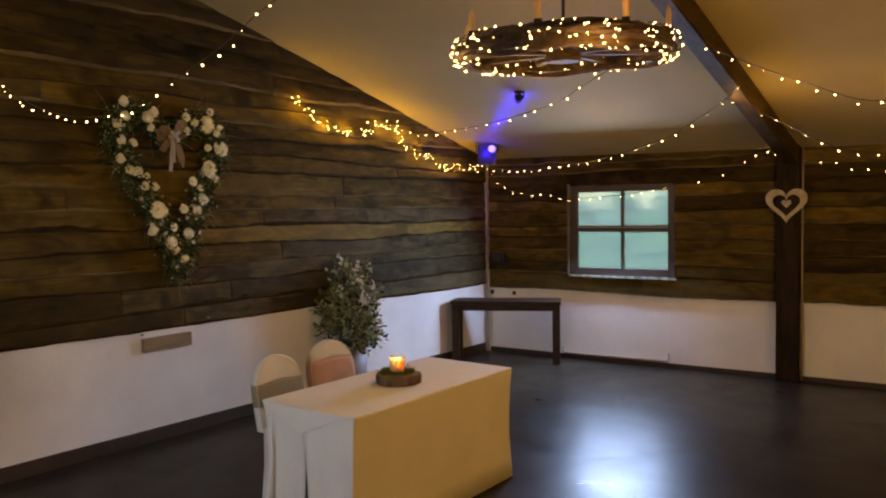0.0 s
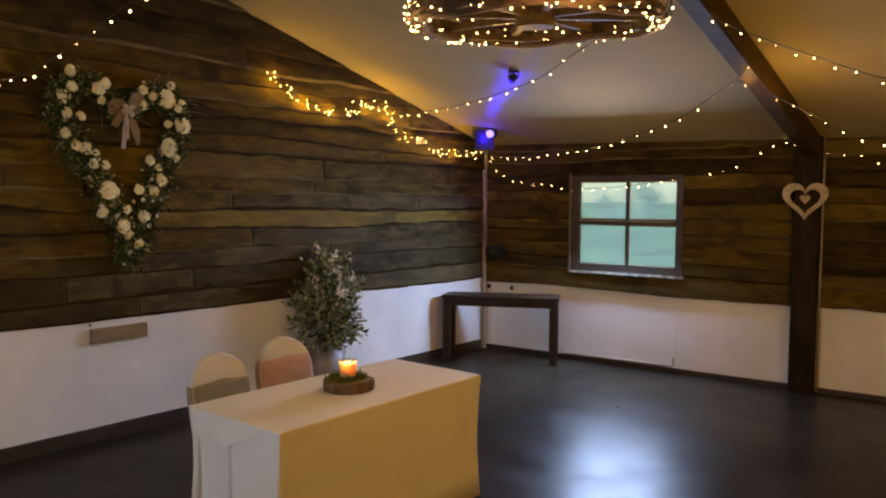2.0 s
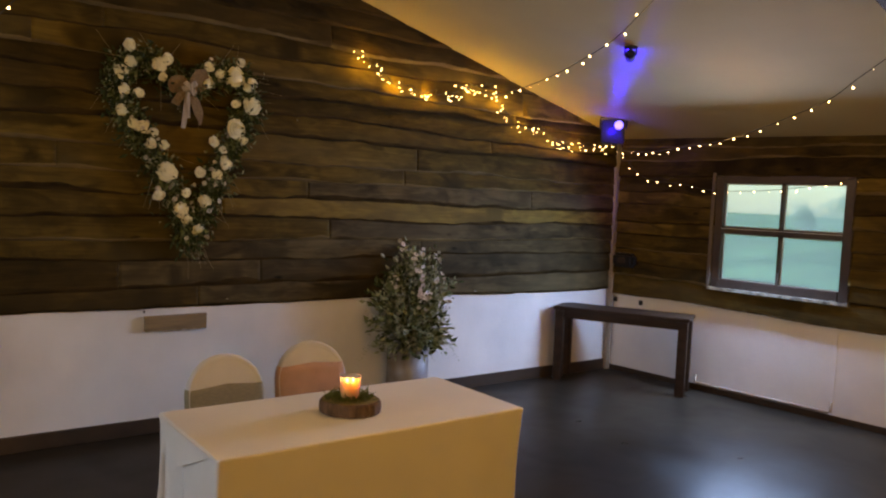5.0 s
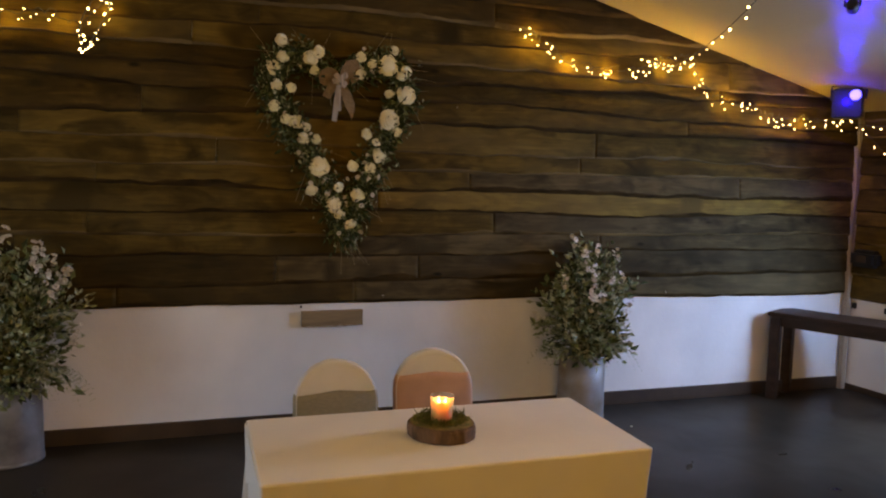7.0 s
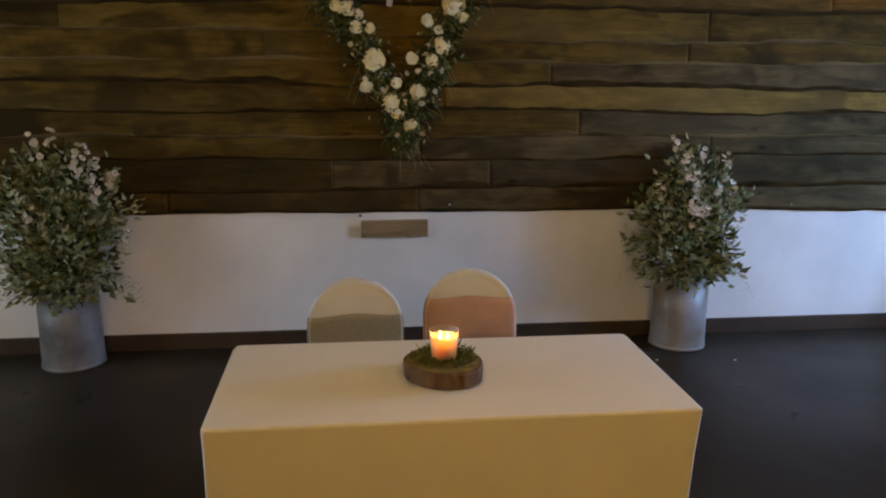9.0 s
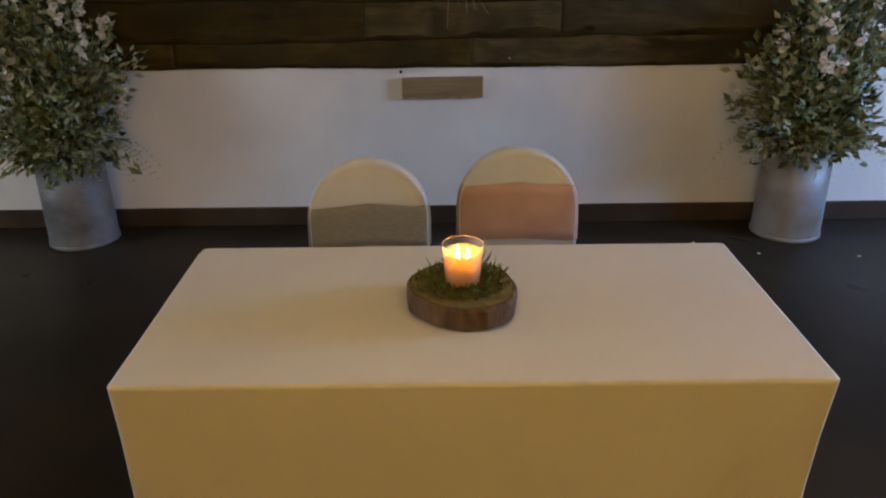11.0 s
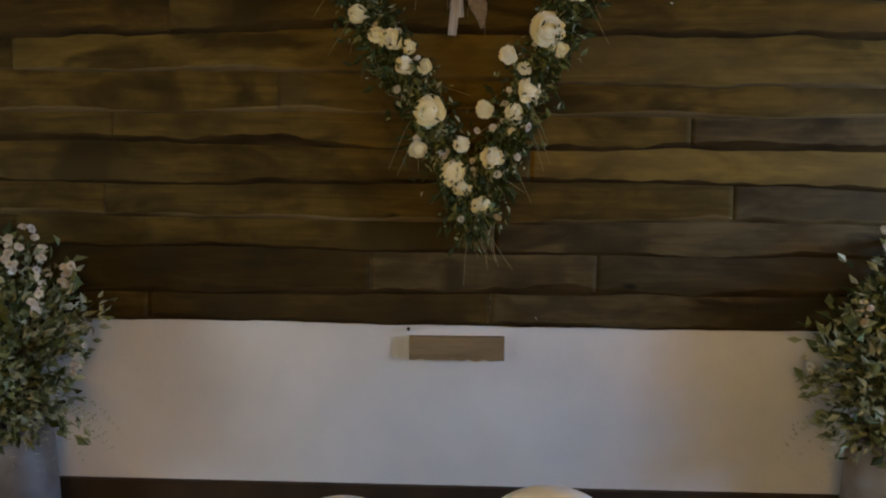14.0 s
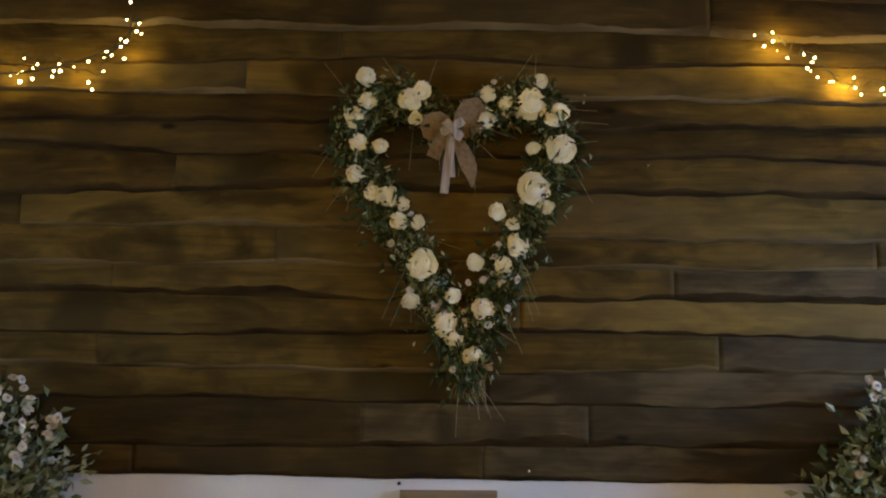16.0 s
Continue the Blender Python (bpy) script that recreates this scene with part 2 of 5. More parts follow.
# Haze of the view is put into the leaf colour, paler than real leaves.
HAZED_TREELEAF = material("hazed_hedgerow_leaf", (0.55, 0.65, 0.6), 0.8, vary=0.1, scale=1.2, bump=0)
# Overexposed haze of the view is put into the panes as milk and tint.
GLASS = clear_glass("hazy_window_glass", (0.8, 0.94, 1.0), haze=0.32, milk=(0.8, 0.92, 1.0))
# Peach haze puts the candle's glow into the colour of the tumbler.
CUP = clear_glass("glow_hazed_candle_glass", (0.98, 0.95, 0.92), 0.02, 0.45, (0.95, 0.66, 0.4))
STEEL = material("bright_zinc_screw", (0.8, 0.8, 0.78), 0.25, metal=1.0, vary=0.1, bump=0)
BULB = glowing("warm_bulb", (1.0, 0.68, 0.28), 6.0)
FLAME = glowing("candle_flame", (1.0, 0.6, 0.2), 8.0)
BLUE_LED = glowing("blue_led", (0.1, 0.08, 1.0), 2.5)
CANDLE_LAMP = glowing("amber_lamp_tube", (0.6, 0.33, 0.12), 0.05)
# Pale translucency lifts the dark gaps in the crowns towards the same haze.
leaf_nodes, leaf_links = HAZED_TREELEAF.node_tree.nodes, HAZED_TREELEAF.node_tree.links
thin, both = leaf_nodes.new("ShaderNodeBsdfTranslucent"), leaf_nodes.new("ShaderNodeMixShader")
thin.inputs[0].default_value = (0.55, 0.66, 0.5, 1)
leaf_links.new(leaf_nodes["Principled BSDF"].outputs[0], both.inputs[1])
leaf_links.new(thin.outputs[0], both.inputs[2])
leaf_links.new(both.outputs[0], leaf_nodes["Material Output"].inputs[0])
wax_shader = WAX.node_tree.nodes["Principled BSDF"]
wax_shader.inputs["Subsurface Weight"].default_value, wax_shader.inputs["Subsurface Scale"].default_value = 1.0, 1.0
wax_shader.inputs["Subsurface Radius"].default_value = (0.035, 0.022, 0.014)

# scuffs: the sheen of the floor is uneven
floor_nodes, floor_links = FLOOR.node_tree.nodes, FLOOR.node_tree.links
scuff, scuff_range = floor_nodes.new("ShaderNodeTexNoise"), floor_nodes.new("ShaderNodeMapRange")
scuff.inputs["Scale"].default_value, scuff.inputs["Detail"].default_value, scuff.inputs["Distortion"].default_value = 2.2, 7, 0.8
scuff_range.inputs["From Min"].default_value, scuff_range.inputs["From Max"].default_value = 0.3, 0.7
scuff_range.inputs["To Min"].default_value, scuff_range.inputs["To Max"].default_value = 0.27, 0.4
floor_links.new(floor_nodes["Texture Coordinate"].outputs["Object"], scuff.inputs["Vector"])
floor_links.new(scuff.outputs["Fac"], scuff_range.inputs["Value"])
floor_links.new(scuff_range.outputs[0], floor_nodes["Principled BSDF"].inputs["Roughness"])

# ---- building helpers ----
def mesh_object(name, bm, mat, smooth=False):
    me = bpy.data.meshes.new(name)
    bm.normal_update()
    bm.to_mesh(me)
    bm.free()
    me.materials.append(mat)
    if smooth:
        for p in me.polygons:
            p.use_smooth = True
    return new(name, me)


def part(name, bm, mat, parent, label="", smooth=False):
    ob = mesh_object(name, bm, mat, smooth)
    ob.parent = parent
    return tagged(ob, label)


def share(name, mesh, parent, m):
    ob = new(name, mesh)
    ob.parent = parent
    ob.matrix_basis = m
    return ob


def thing(name, m, label, category, group=""):
    ob = new(name)
    ob.matrix_basis = m
    ob.empty_display_size = 0.05
    return tagged(ob, label, category, group)


def box(bm, lo, hi, m=None, bevel=0.0):
    r = bmesh.ops.create_cube(bm, size=1)
    vs = r["verts"]
    for v in vs:
        v.co = Vector([lo[i] + (v.co[i] + 0.5) * (hi[i] - lo[i]) for i in range(3)])
    if bevel:
        es = list({e for v in vs for e in v.link_edges})
        res = bmesh.ops.bevel(bm, geom=es, offset=bevel, segments=2, affect="EDGES")
        vs = list({v for f in res["faces"] for v in f.verts} | {v for v in vs if v.is_valid})
    if m is not None:
        bmesh.ops.transform(bm, matrix=m, verts=vs)
    return vs


def lathe(bm, profile, n=24, m=None, lobes=None, caps=(True, True)):
    """Turn a profile of (radius, height) about z."""
    rings = []
    for r, z in profile:
        ring = []
        for i in range(n):
            a = 2 * math.pi * i / n
            k = r * (lobes(a) if lobes else 1)
            co = Vector((k * math.cos(a), k * math.sin(a), z))
            ring.append(bm.verts.new(m @ co if m is not None else co))
        rings.append(ring)
    for a, b in zip(rings, rings[1:]):
        for i in range(n):
            bm.faces.new((a[i], a[(i + 1) % n], b[(i + 1) % n], b[i]))
    if caps[0] and profile[0][0] > 1e-4:
        bm.faces.new(list(reversed(rings[0])))
    if caps[1] and profile[-1][0] > 1e-4:
        bm.faces.new(rings[-1])
    return rings


def tube(bm, pts, radius, n=6, taper=1.0):
    pts = [Vector(p) for p in pts]
    rings = []
    for i, p in enumerate(pts):
        d = (pts[min(i + 1, len(pts) - 1)] - pts[max(i - 1, 0)]).normalized()
        side = d.orthogonal().normalized() if abs(d.z) > 0.95 else d.cross(Vector((0, 0, 1))).normalized()
        up = side.cross(d)
        r = radius * (1 + (taper - 1) * i / max(1, len(pts) - 1))
        rings.append([bm.verts.new(p + r * (math.cos(2 * math.pi * k / n) * side + math.sin(2 * math.pi * k / n) * up)) for k in range(n)])
    for a, b in zip(rings, rings[1:]):
        for k in range(n):
            bm.faces.new((a[k], a[(k + 1) % n], b[(k + 1) % n], b[k]))
    bm.faces.new(list(reversed(rings[0])))
    bm.faces.new(rings[-1])


def prism(bm, outline, lo, hi, axis="x"):
    """Extrude an outline of two coordinates along an axis from lo to hi."""
    def co(p, d):
        return {"x": (d, p[0], p[1]), "y": (p[0], d, p[1]), "z": (p[0], p[1], d)}[axis]
    a = [bm.verts.new(co(p, lo)) for p in outline]
    b = [bm.verts.new(co(p, hi)) for p in outline]
    bm.faces.new(a)
    bm.faces.new(list(reversed(b)))
    for i in range(len(a)):
        j = (i + 1) % len(a)
        bm.faces.new((a[j], a[i], b[i], b[j]))


def fixed(bm):
    bmesh.ops.recalc_face_normals(bm, faces=bm.faces)
    return bm


def structure(ob, label, category):
    return tagged(ob, label, category, kind="structure")


# ---- large structure ----
bm = bmesh.new()
box(bm, (WX - 0.3, SOUTH_Y - 0.3, -0.2), (EAST_X + 0.3, 10.9, 0))
floor = structure(mesh_object("floor", bm, FLOOR), "dark glossy vinyl floor of the hall", "floor")

# west gable wall
bm = bmesh.new()
top = roof(RIDGE_Y)
prism(bm, [(SOUTH_Y - 0.3, -0.05), (10.35, -0.05), (10.35, roof(10.35) + 0.1), (RIDGE_Y, top + 0.1), (SOUTH_Y - 0.3, roof(SOUTH_Y - 0.3) + 0.1)], WX - 0.3, WX, "x")
wall_west = structure(mesh_object("wall_west", fixed(bm), PLASTER), "white plaster gable wall clad above with waney-edge boards", "wall")

# north wall with its window opening, in the wall's own frame: u along it, v outwards
WU0, WU1, WZ0, WZ1 = 1.235, 2.42, 1.06, 2.065
N_LEN = 9.3
bm = bmesh.new()
for lo, hi in (((-0.3, 0, -0.05), (WU0, 0.1, 2.5)), ((WU1, 0, -0.05), (N_LEN, 0.1, 2.5)), ((WU0, 0, -0.05), (WU1, 0.1, WZ0)), ((WU0, 0, WZ1), (WU1, 0.1, 2.5))):
    box(bm, lo, hi, NORTH)
wall_north = structure(mesh_object("wall_north", bm, PLASTER), "white plaster side wall clad above with waney-edge boards", "wall")

# south wall, with a window like the north one
SU0, SU1 = -3.75, -2.75
bm = bmesh.new()
for lo, hi in (((WX - 0.3, SOUTH_Y - 0.3, -0.05), (SU0, SOUTH_Y, 2.45)), ((SU1, SOUTH_Y - 0.3, -0.05), (EAST_X + 0.3, SOUTH_Y, 2.45)), ((SU0, SOUTH_Y - 0.3, -0.05), (SU1, SOUTH_Y, 0.9)), ((SU0, SOUTH_Y - 0.3, 2.1), (SU1, SOUTH_Y, 2.45))):
    box(bm, lo, hi)
structure(mesh_object("wall_south", bm, PLASTER), "plain white plaster side wall", "wall")
bm = bmesh.new()
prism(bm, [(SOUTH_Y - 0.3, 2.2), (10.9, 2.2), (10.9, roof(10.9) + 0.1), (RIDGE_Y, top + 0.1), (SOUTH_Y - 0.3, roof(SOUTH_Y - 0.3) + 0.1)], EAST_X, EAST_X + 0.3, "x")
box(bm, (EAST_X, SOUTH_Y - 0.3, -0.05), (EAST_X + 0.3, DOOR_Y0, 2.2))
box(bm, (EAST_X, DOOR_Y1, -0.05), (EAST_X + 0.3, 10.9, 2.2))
# Assumed lobby, never in view: it closes the space behind the added lamp.
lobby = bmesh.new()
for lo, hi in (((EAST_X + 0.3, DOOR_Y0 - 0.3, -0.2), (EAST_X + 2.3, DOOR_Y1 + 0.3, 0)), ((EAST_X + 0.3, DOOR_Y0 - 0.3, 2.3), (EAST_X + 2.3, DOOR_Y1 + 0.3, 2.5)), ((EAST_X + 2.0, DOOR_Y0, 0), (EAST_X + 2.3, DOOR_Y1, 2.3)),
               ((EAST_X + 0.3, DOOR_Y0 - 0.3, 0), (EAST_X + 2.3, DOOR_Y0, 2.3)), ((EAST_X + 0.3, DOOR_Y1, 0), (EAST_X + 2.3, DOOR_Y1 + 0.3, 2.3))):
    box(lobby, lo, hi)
structure(mesh_object("wall_assumed_lobby", lobby, PLASTER), "plain walls of an unseen lobby, assumed beyond an added doorway", "wall")
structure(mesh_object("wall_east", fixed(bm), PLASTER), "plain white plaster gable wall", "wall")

# sloping ceiling
bm = bmesh.new()
for y0 in (10.95, SOUTH_Y - 0.35):
    prism(bm, [(RIDGE_Y, top), (y0, roof(y0)), (y0, roof(y0) + 0.2), (RIDGE_Y, top + 0.2)], WX - 0.35, EAST_X + 0.35, "x")
structure(mesh_object("ceiling", fixed(bm), CEILING), "cream painted ceiling sloping up to the ridge", "ceiling")


# ---- cladding boards ----
def board_mesh(x0, x1, low, top, seed, proud, edge, bark, wood):
    """One waney-edged board: local x along it, z up, y towards the wall; low(x) and top(x) give its edges."""
    n = max(4, int((x1 - x0) / 0.025))
    verts, faces = [], []
    for i in range(n + 1):
        x = (x1 - x0) * i / n
        q = x0 + x
        w, h = low(q), top(q)
        warp = 0.004 * noise.noise((q * 1.3 + seed, 1.7, 3))
        e = edge * max(0.25, 1 + 1.3 * noise.noise((q * 1.9 + seed, 4, 8)) + 0.5 * noise.noise((q * 9 + seed, 4, 2)))
        f = proud + warp
        for y, z in ((-0.003, w + 0.006), (-f * 0.62, w), (-f * 0.96, w + e * 0.55), (-f, w + e), (-f * 0.8, w + (h - w) * 0.6), (-0.3 * f, h)):
            verts.append((x, y, z))
    for i in range(n):
        for k in range(5):
            a = i * 6 + k
            faces.append((a, a + 6, a + 7, a + 1))
    faces += [(0, 1, 2, 3, 4, 5), tuple(n * 6 + k for k in (5, 4, 3, 2, 1, 0))]
    me = bpy.data.meshes.new("board")
    me.from_pydata(verts, [], faces)
    me.materials.append(wood)
    me.materials.append(BARK_EDGE if bark else SAPWOOD)
    for i, p in enumerate(me.polygons):
        p.use_smooth = i < 5 * n and i % 5 > 1
        p.material_index = 1 if i < 5 * n and i % 5 < 3 else 0
    return me


def clad(parent, m, rows, spans, splits, seed, marked=()):
    """rows: lower edges of the boards at 3.9 m and 6.5 m along; spans: the stretches to clad at that height."""
    rnd = random.Random(seed)
    marked = dict(marked)
    seeds = [rnd.uniform(0, 90) for _ in rows]
    waves = [rnd.uniform(0.026, 0.055) for _ in rows]

    def edge_line(i):
        za, zb = rows[i]

        def f(x):
            t = min(1.4, max(-0.6, (x - 3.9) / 2.6))
            w = 1.1 * noise.noise((x * 0.5 + seeds[i], seeds[i] * 3.1, 0)) + 0.4 * noise.noise((x * 1.5 + seeds[i], 5.2, 0)) + 0.9 * max(0.0, noise.noise((x * 2.6 + seeds[i], 7.7, 0)) - 0.18) + 0.13 * noise.noise((x * 7 + seeds[i], 2.2, 0)) + 0.07 * noise.noise((x * 21 + seeds[i], 6.1, 0))
            return za + (zb - za) * t + waves[i] * w
        return f

    for i in range(len(rows) - 1):
        low, nxt = edge_line(i), edge_line(i + 1)
        for s0, s1 in spans(i, sum(rows[i]) / 2):
            cuts, x = [s0], s0
            while s1 - x > splits[1]:
                x += rnd.uniform(*splits)
                if s1 - x > 0.5:
                    cuts.append(x)
            cuts.append(s1)
            wood_from = marked.get(i)
            if wood_from:
                cuts = [c for c in cuts if abs(c - wood_from[0]) > 0.9 or c in (s0, s1)] + [wood_from[0]]
                cuts.sort()
            tone = rnd.choice((WOOD, WOOD, WOOD_DARK, WOOD_DARK, WOOD_TAN))
            proud, edge, bark = rnd.uniform(0.036, 0.058), rnd.uniform(0.012, 0.032), rnd.random() < 0.55
            for a, b in zip(cuts, cuts[1:]):
                wood = wood_from[1] if wood_from and a >= wood_from[0] else tone if rnd.random() < 0.55 else rnd.choice((WOOD, WOOD_DARK, WOOD_TAN))
                me = board_mesh(a, b - 0.0012, low, lambda q: nxt(q) + 0.05, seeds[i], proud, edge, bark, wood)
                share("board", me, parent, m @ pose(a, 0, 0))


WEST_ROWS = [(0.918, 0.886), (1.044, 1.049), (1.229, 1.245), (1.373, 1.381), (1.538, 1.541), (1.711, 1.693), (1.844, 1.845), (2.006, 1.985), (2.165, 2.17), (2.377, 2.327),
             (2.475, 2.473), (2.639, 2.602), (2.748, 2.763), (2.92, 2.911), (3.07, 3.069), (3.24, 3.23), (3.38, 3.4), (3.55, 3.54), (3.69, 3.69), (3.8, 3.8)]


def west_span(i, z):
    k = max(0.0, (z - 0.05 - EAVE_Z) / SLOPE)
    return [(SOUTH_Y + 0.02 + max(0, k - 0.3), EAVE_Y - 0.03 - k)] if EAVE_Y - k > RIDGE_Y else []


# the board frame on the west wall: x along +y, y into the wall
clad(wall_west, Matrix(((0, -1, 0, WX), (1, 0, 0, 0), (0, 0, 1, 0), (0, 0, 0, 1))), WEST_ROWS, west_span, (2.6, 5.0), 11,
     # Grey boards on the window side carry some daylight in their colour.
     ((0, (5.55, WOOD_GREY)), (1, (5.0, WOOD_GREY)), (2, (5.56, WOOD_GREY)), (3, (6.6, WOOD_GREY)), (4, (5.71, WOOD_PALE)), (5, (6.4, WOOD_GREY))))
NORTH_ROWS = [(0.8, 0.79), (1.015, 0.99), (1.16, 1.15), (1.31, 1.3), (1.47, 1.47), (1.62, 1.63), (1.78, 1.79), (1.93, 1.93), (2.09, 2.09), (2.23, 2.22), (2.36, 2.36), (2.5, 2.5)]


def north_span(i, z):
    full = [(0.02, 3.5), (3.72, 8.8)]
    return [(0.02, WU0 - 0.03), (WU1 + 0.03, 3.5), (3.72, 8.8)] if 1.0 < z < 2.05 else full


clad(wall_north, NORTH, NORTH_ROWS, north_span, (2.0, 4.0), 5)


# ---- skirting, battens, pipe ----
bm = bmesh.new()
box(bm, (WX, SOUTH_Y, 0), (WX + 0.022, EAVE_Y, 0.108), bevel=0.004)
structure(mesh_object("baseboard", bm, SKIRT), "dark brown painted skirting board", "baseboard")
bm = bmesh.new()
box(bm, (0.025, -0.02, 0), (3.5, 0, 0.055), NORTH, 0.004)
box(bm, (3.73, -0.02, 0), (8.8, 0, 0.055), NORTH, 0.004)
structure(mesh_object("baseboard", bm, SKIRT), "low dark skirting under the windows", "baseboard")
bm = bmesh.new()
box(bm, (0.01, -0.075, 0), (0.065, -0.02, 2.5), NORTH, 0.005)
structure(mesh_object("trim", bm, BATTEN), "pale weathered corner batten", "trim")
bm = bmesh.new()
box(bm, (WU0 - 0.075, -0.06, 1.0), (WU0 - 0.04, -0.03, 2.12), NORTH, 0.004)
structure(mesh_object("trim", bm, OLD_BATTEN), "weathered brown batten beside the window", "trim")
bm = bmesh.new()
for pts in ([(1.1, -0.03, 0.15), (1.1, -0.03, 0.075), (1.12, -0.03, 0.07), (2.36, -0.03, 0.075), (2.38, -0.03, 0.085), (2.38, -0.03, 0.17)],):
    tube(bm, [NORTH @ Vector(p) for p in pts], 0.013, 8)
tagged(mesh_object("heating_pipe", fixed(bm), PIPE, True), "thin painted pipe low along the plaster wall", "pipe")


bm = bmesh.new()
box(bm, (2.377, -0.004, 0.17), (2.385, 0.0, 0.79), NORTH)
structure(mesh_object("trim", bm, PLASTER), "thin painted joint between plaster panels", "trim")

# ---- window ----
def make_window(name, m, u0, u1, z0, z1, label, panes=True):
    w = new(name)
    w.matrix_basis = m
    structure(w, label, "window")
    um, zm, f = (u0 + u1) / 2 + 0.01, (z0 + z1) / 2 + 0.02, 0.045
    b = bmesh.new()
    for lo, hi in (((u0 - 0.035, -0.05, z0 - 0.035), (u0 + f, 0.04, z1 + 0.035)), ((u1 - f, -0.05, z0 - 0.035), (u1 + 0.035, 0.04, z1 + 0.035)),
                   ((u0 + f, -0.05, z0 - 0.035), (u1 - f, 0.04, z0 + f + 0.01)), ((u0 + f, -0.05, z1 - f), (u1 - f, 0.04, z1 + 0.035)),
                   ((u0 + f, -0.044, zm - 0.032), (u1 - f, 0.034, zm + 0.032))):
        box(b, lo, hi, bevel=0.006)
    part("window_frame", b, FRAME, w)
    b = bmesh.new()
    box(b, (um - 0.013, -0.04, z0 + f), (um + 0.013, 0.03, z1 - f), bevel=0.003)
    part("mullion", b, FRAME, w)
    b = bmesh.new()
    box(b, (u0 + f, -0.052, zm + 0.012), (u1 - f, -0.045, zm + 0.018))
    part("glazing_bead", b, SEAL, w, "thin pale bead along the transom")
    for a, c in ((u0 + f, um - 0.013), (um + 0.013, u1 - f)):
        for lo, hi in ((z0 + f + 0.01, zm - 0.032), (zm + 0.032, z1 - f)):
            b = bmesh.new()
            for p, q in (((a, 0.0, lo), (c, 0.02, lo + 0.008)), ((a, 0.0, hi - 0.008), (c, 0.02, hi)), ((a, 0.0, lo + 0.008), (a + 0.008, 0.02, hi - 0.008)), ((c - 0.008, 0.0, lo + 0.008), (c, 0.02, hi - 0.008))):
                box(b, p, q)
            part("glazing_bead", b, SEAL, w)
            b = bmesh.new()
            box(b, (a + 0.001, 0.006, lo + 0.001), (c - 0.001, 0.01, hi - 0.001))
            g = part("pane", b, GLASS, w)
            g.visible_shadow = False
    return w


window_1 = make_window("window_1", NORTH, WU0, WU1, WZ0, WZ1, "dark brown four-pane window looking on grass and trees")
bm = bmesh.new()
for i in range(40):
    u = WU0 - 0.05 + i * (WU1 - WU0 + 0.1) / 40
    d = 0.07 + 0.012 * noise.noise((i * 0.7, 2, 1))
    h = 0.012 + 0.006 * noise.noise((i * 0.9, 7, 1))
    box(bm, (u, -d, WZ0 - 0.055), (u + 0.0325, -0.02, WZ0 - 0.04 + h))
part("window_sill", bm, material("ragged_sill_edge", (0.3, 0.28, 0.2), 0.8, vary=0.7, scale=16), window_1, "ragged pale waney sill edge")
window_2 = make_window("window_2", Matrix(((1, 0, 0, 0), (0, -1, 0, SOUTH_Y - 0.05), (0, 0, 1, 0), (0, 0, 0, 1))), SU0, SU1, 0.9, 2.1, "wide dark brown window in the plain side wall")

# ---- post, rafters ----
bm = bmesh.new()
box(bm, (3.515, -0.12, 0), (3.735, 0.0, 2.46), NORTH, 0.012)
structure(mesh_object("post", bm, POST), "dark stained timber post against the clad wall", "post")
bm = bmesh.new()
tube(bm, [NORTH @ Vector((3.755, -0.05, z)) for z in (0.02, 1.2, 2.44)], 0.011, 8)
tagged(mesh_object("conduit", fixed(bm), BATTEN, True), "thin pale conduit running up beside the timber post", "conduit")
for s in (1, -1):
    bm = bmesh.new()
    y1 = RIDGE_Y + s * (EAVE_Y - RIDGE_Y + 0.2)
    prism(bm, [(RIDGE_Y, top), (y1, roof(y1)), (y1, roof(y1) - 0.2), (RIDGE_Y, top - 0.2)], -1.92, -1.775, "x")
    bmesh.ops.bevel(bm, geom=bm.edges[:], offset=0.012, segments=2, affect="EDGES")
    structure(mesh_object("rafter", fixed(bm), BEAM), "dark stained sloping timber rafter under the ceiling", "beam")

# ---- outside ----
bm = bmesh.new()
bmesh.ops.create_grid(bm, x_segments=120, y_segments=240, size=600)
for v in bm.verts:
    t = min(1.0, max(0.0, (v.co.y - 15) / 30))
    v.co.z = -0.25 + 1.3 * t * t * (3 - 2 * t)
structure(mesh_object("ground", bm, GRASS), "rough green grass outside", "ground")
bm = bmesh.new()
box(bm, (-30, 11.2, -0.3), (30, 13.0, -0.2))
structure(mesh_object("pavement", bm, PATHWAY), "pale concrete path along the building", "path")


def leaf_cloud(bm, rnd, n, place, size, curl=0.3, long=2.0):
    for _ in range(n):
        p, d = place(rnd)
        s = size * rnd.uniform(0.6, 1.35)
        d = Vector(d) + Vector((rnd.gauss(0, 0.5), rnd.gauss(0, 0.5), rnd.gauss(0, 0.5)))
        d.normalize()
        side = d.cross(Vector((rnd.gauss(0, 1), rnd.gauss(0, 1), rnd.gauss(0, 1)))).normalized()
        up = side.cross(d) * curl * s
        p = Vector(p)
        a, b = p, p + d * s * long - up
        l, r = p + d * s * long * 0.45 + side * s * 0.5 + up, p + d * s * long * 0.45 - side * s * 0.5 + up
        va, vb, vl, vr = (bm.verts.new(q) for q in (a, b, l, r))
        bm.faces.new((va, vr, vb))
        bm.faces.new((va, vb, vl))


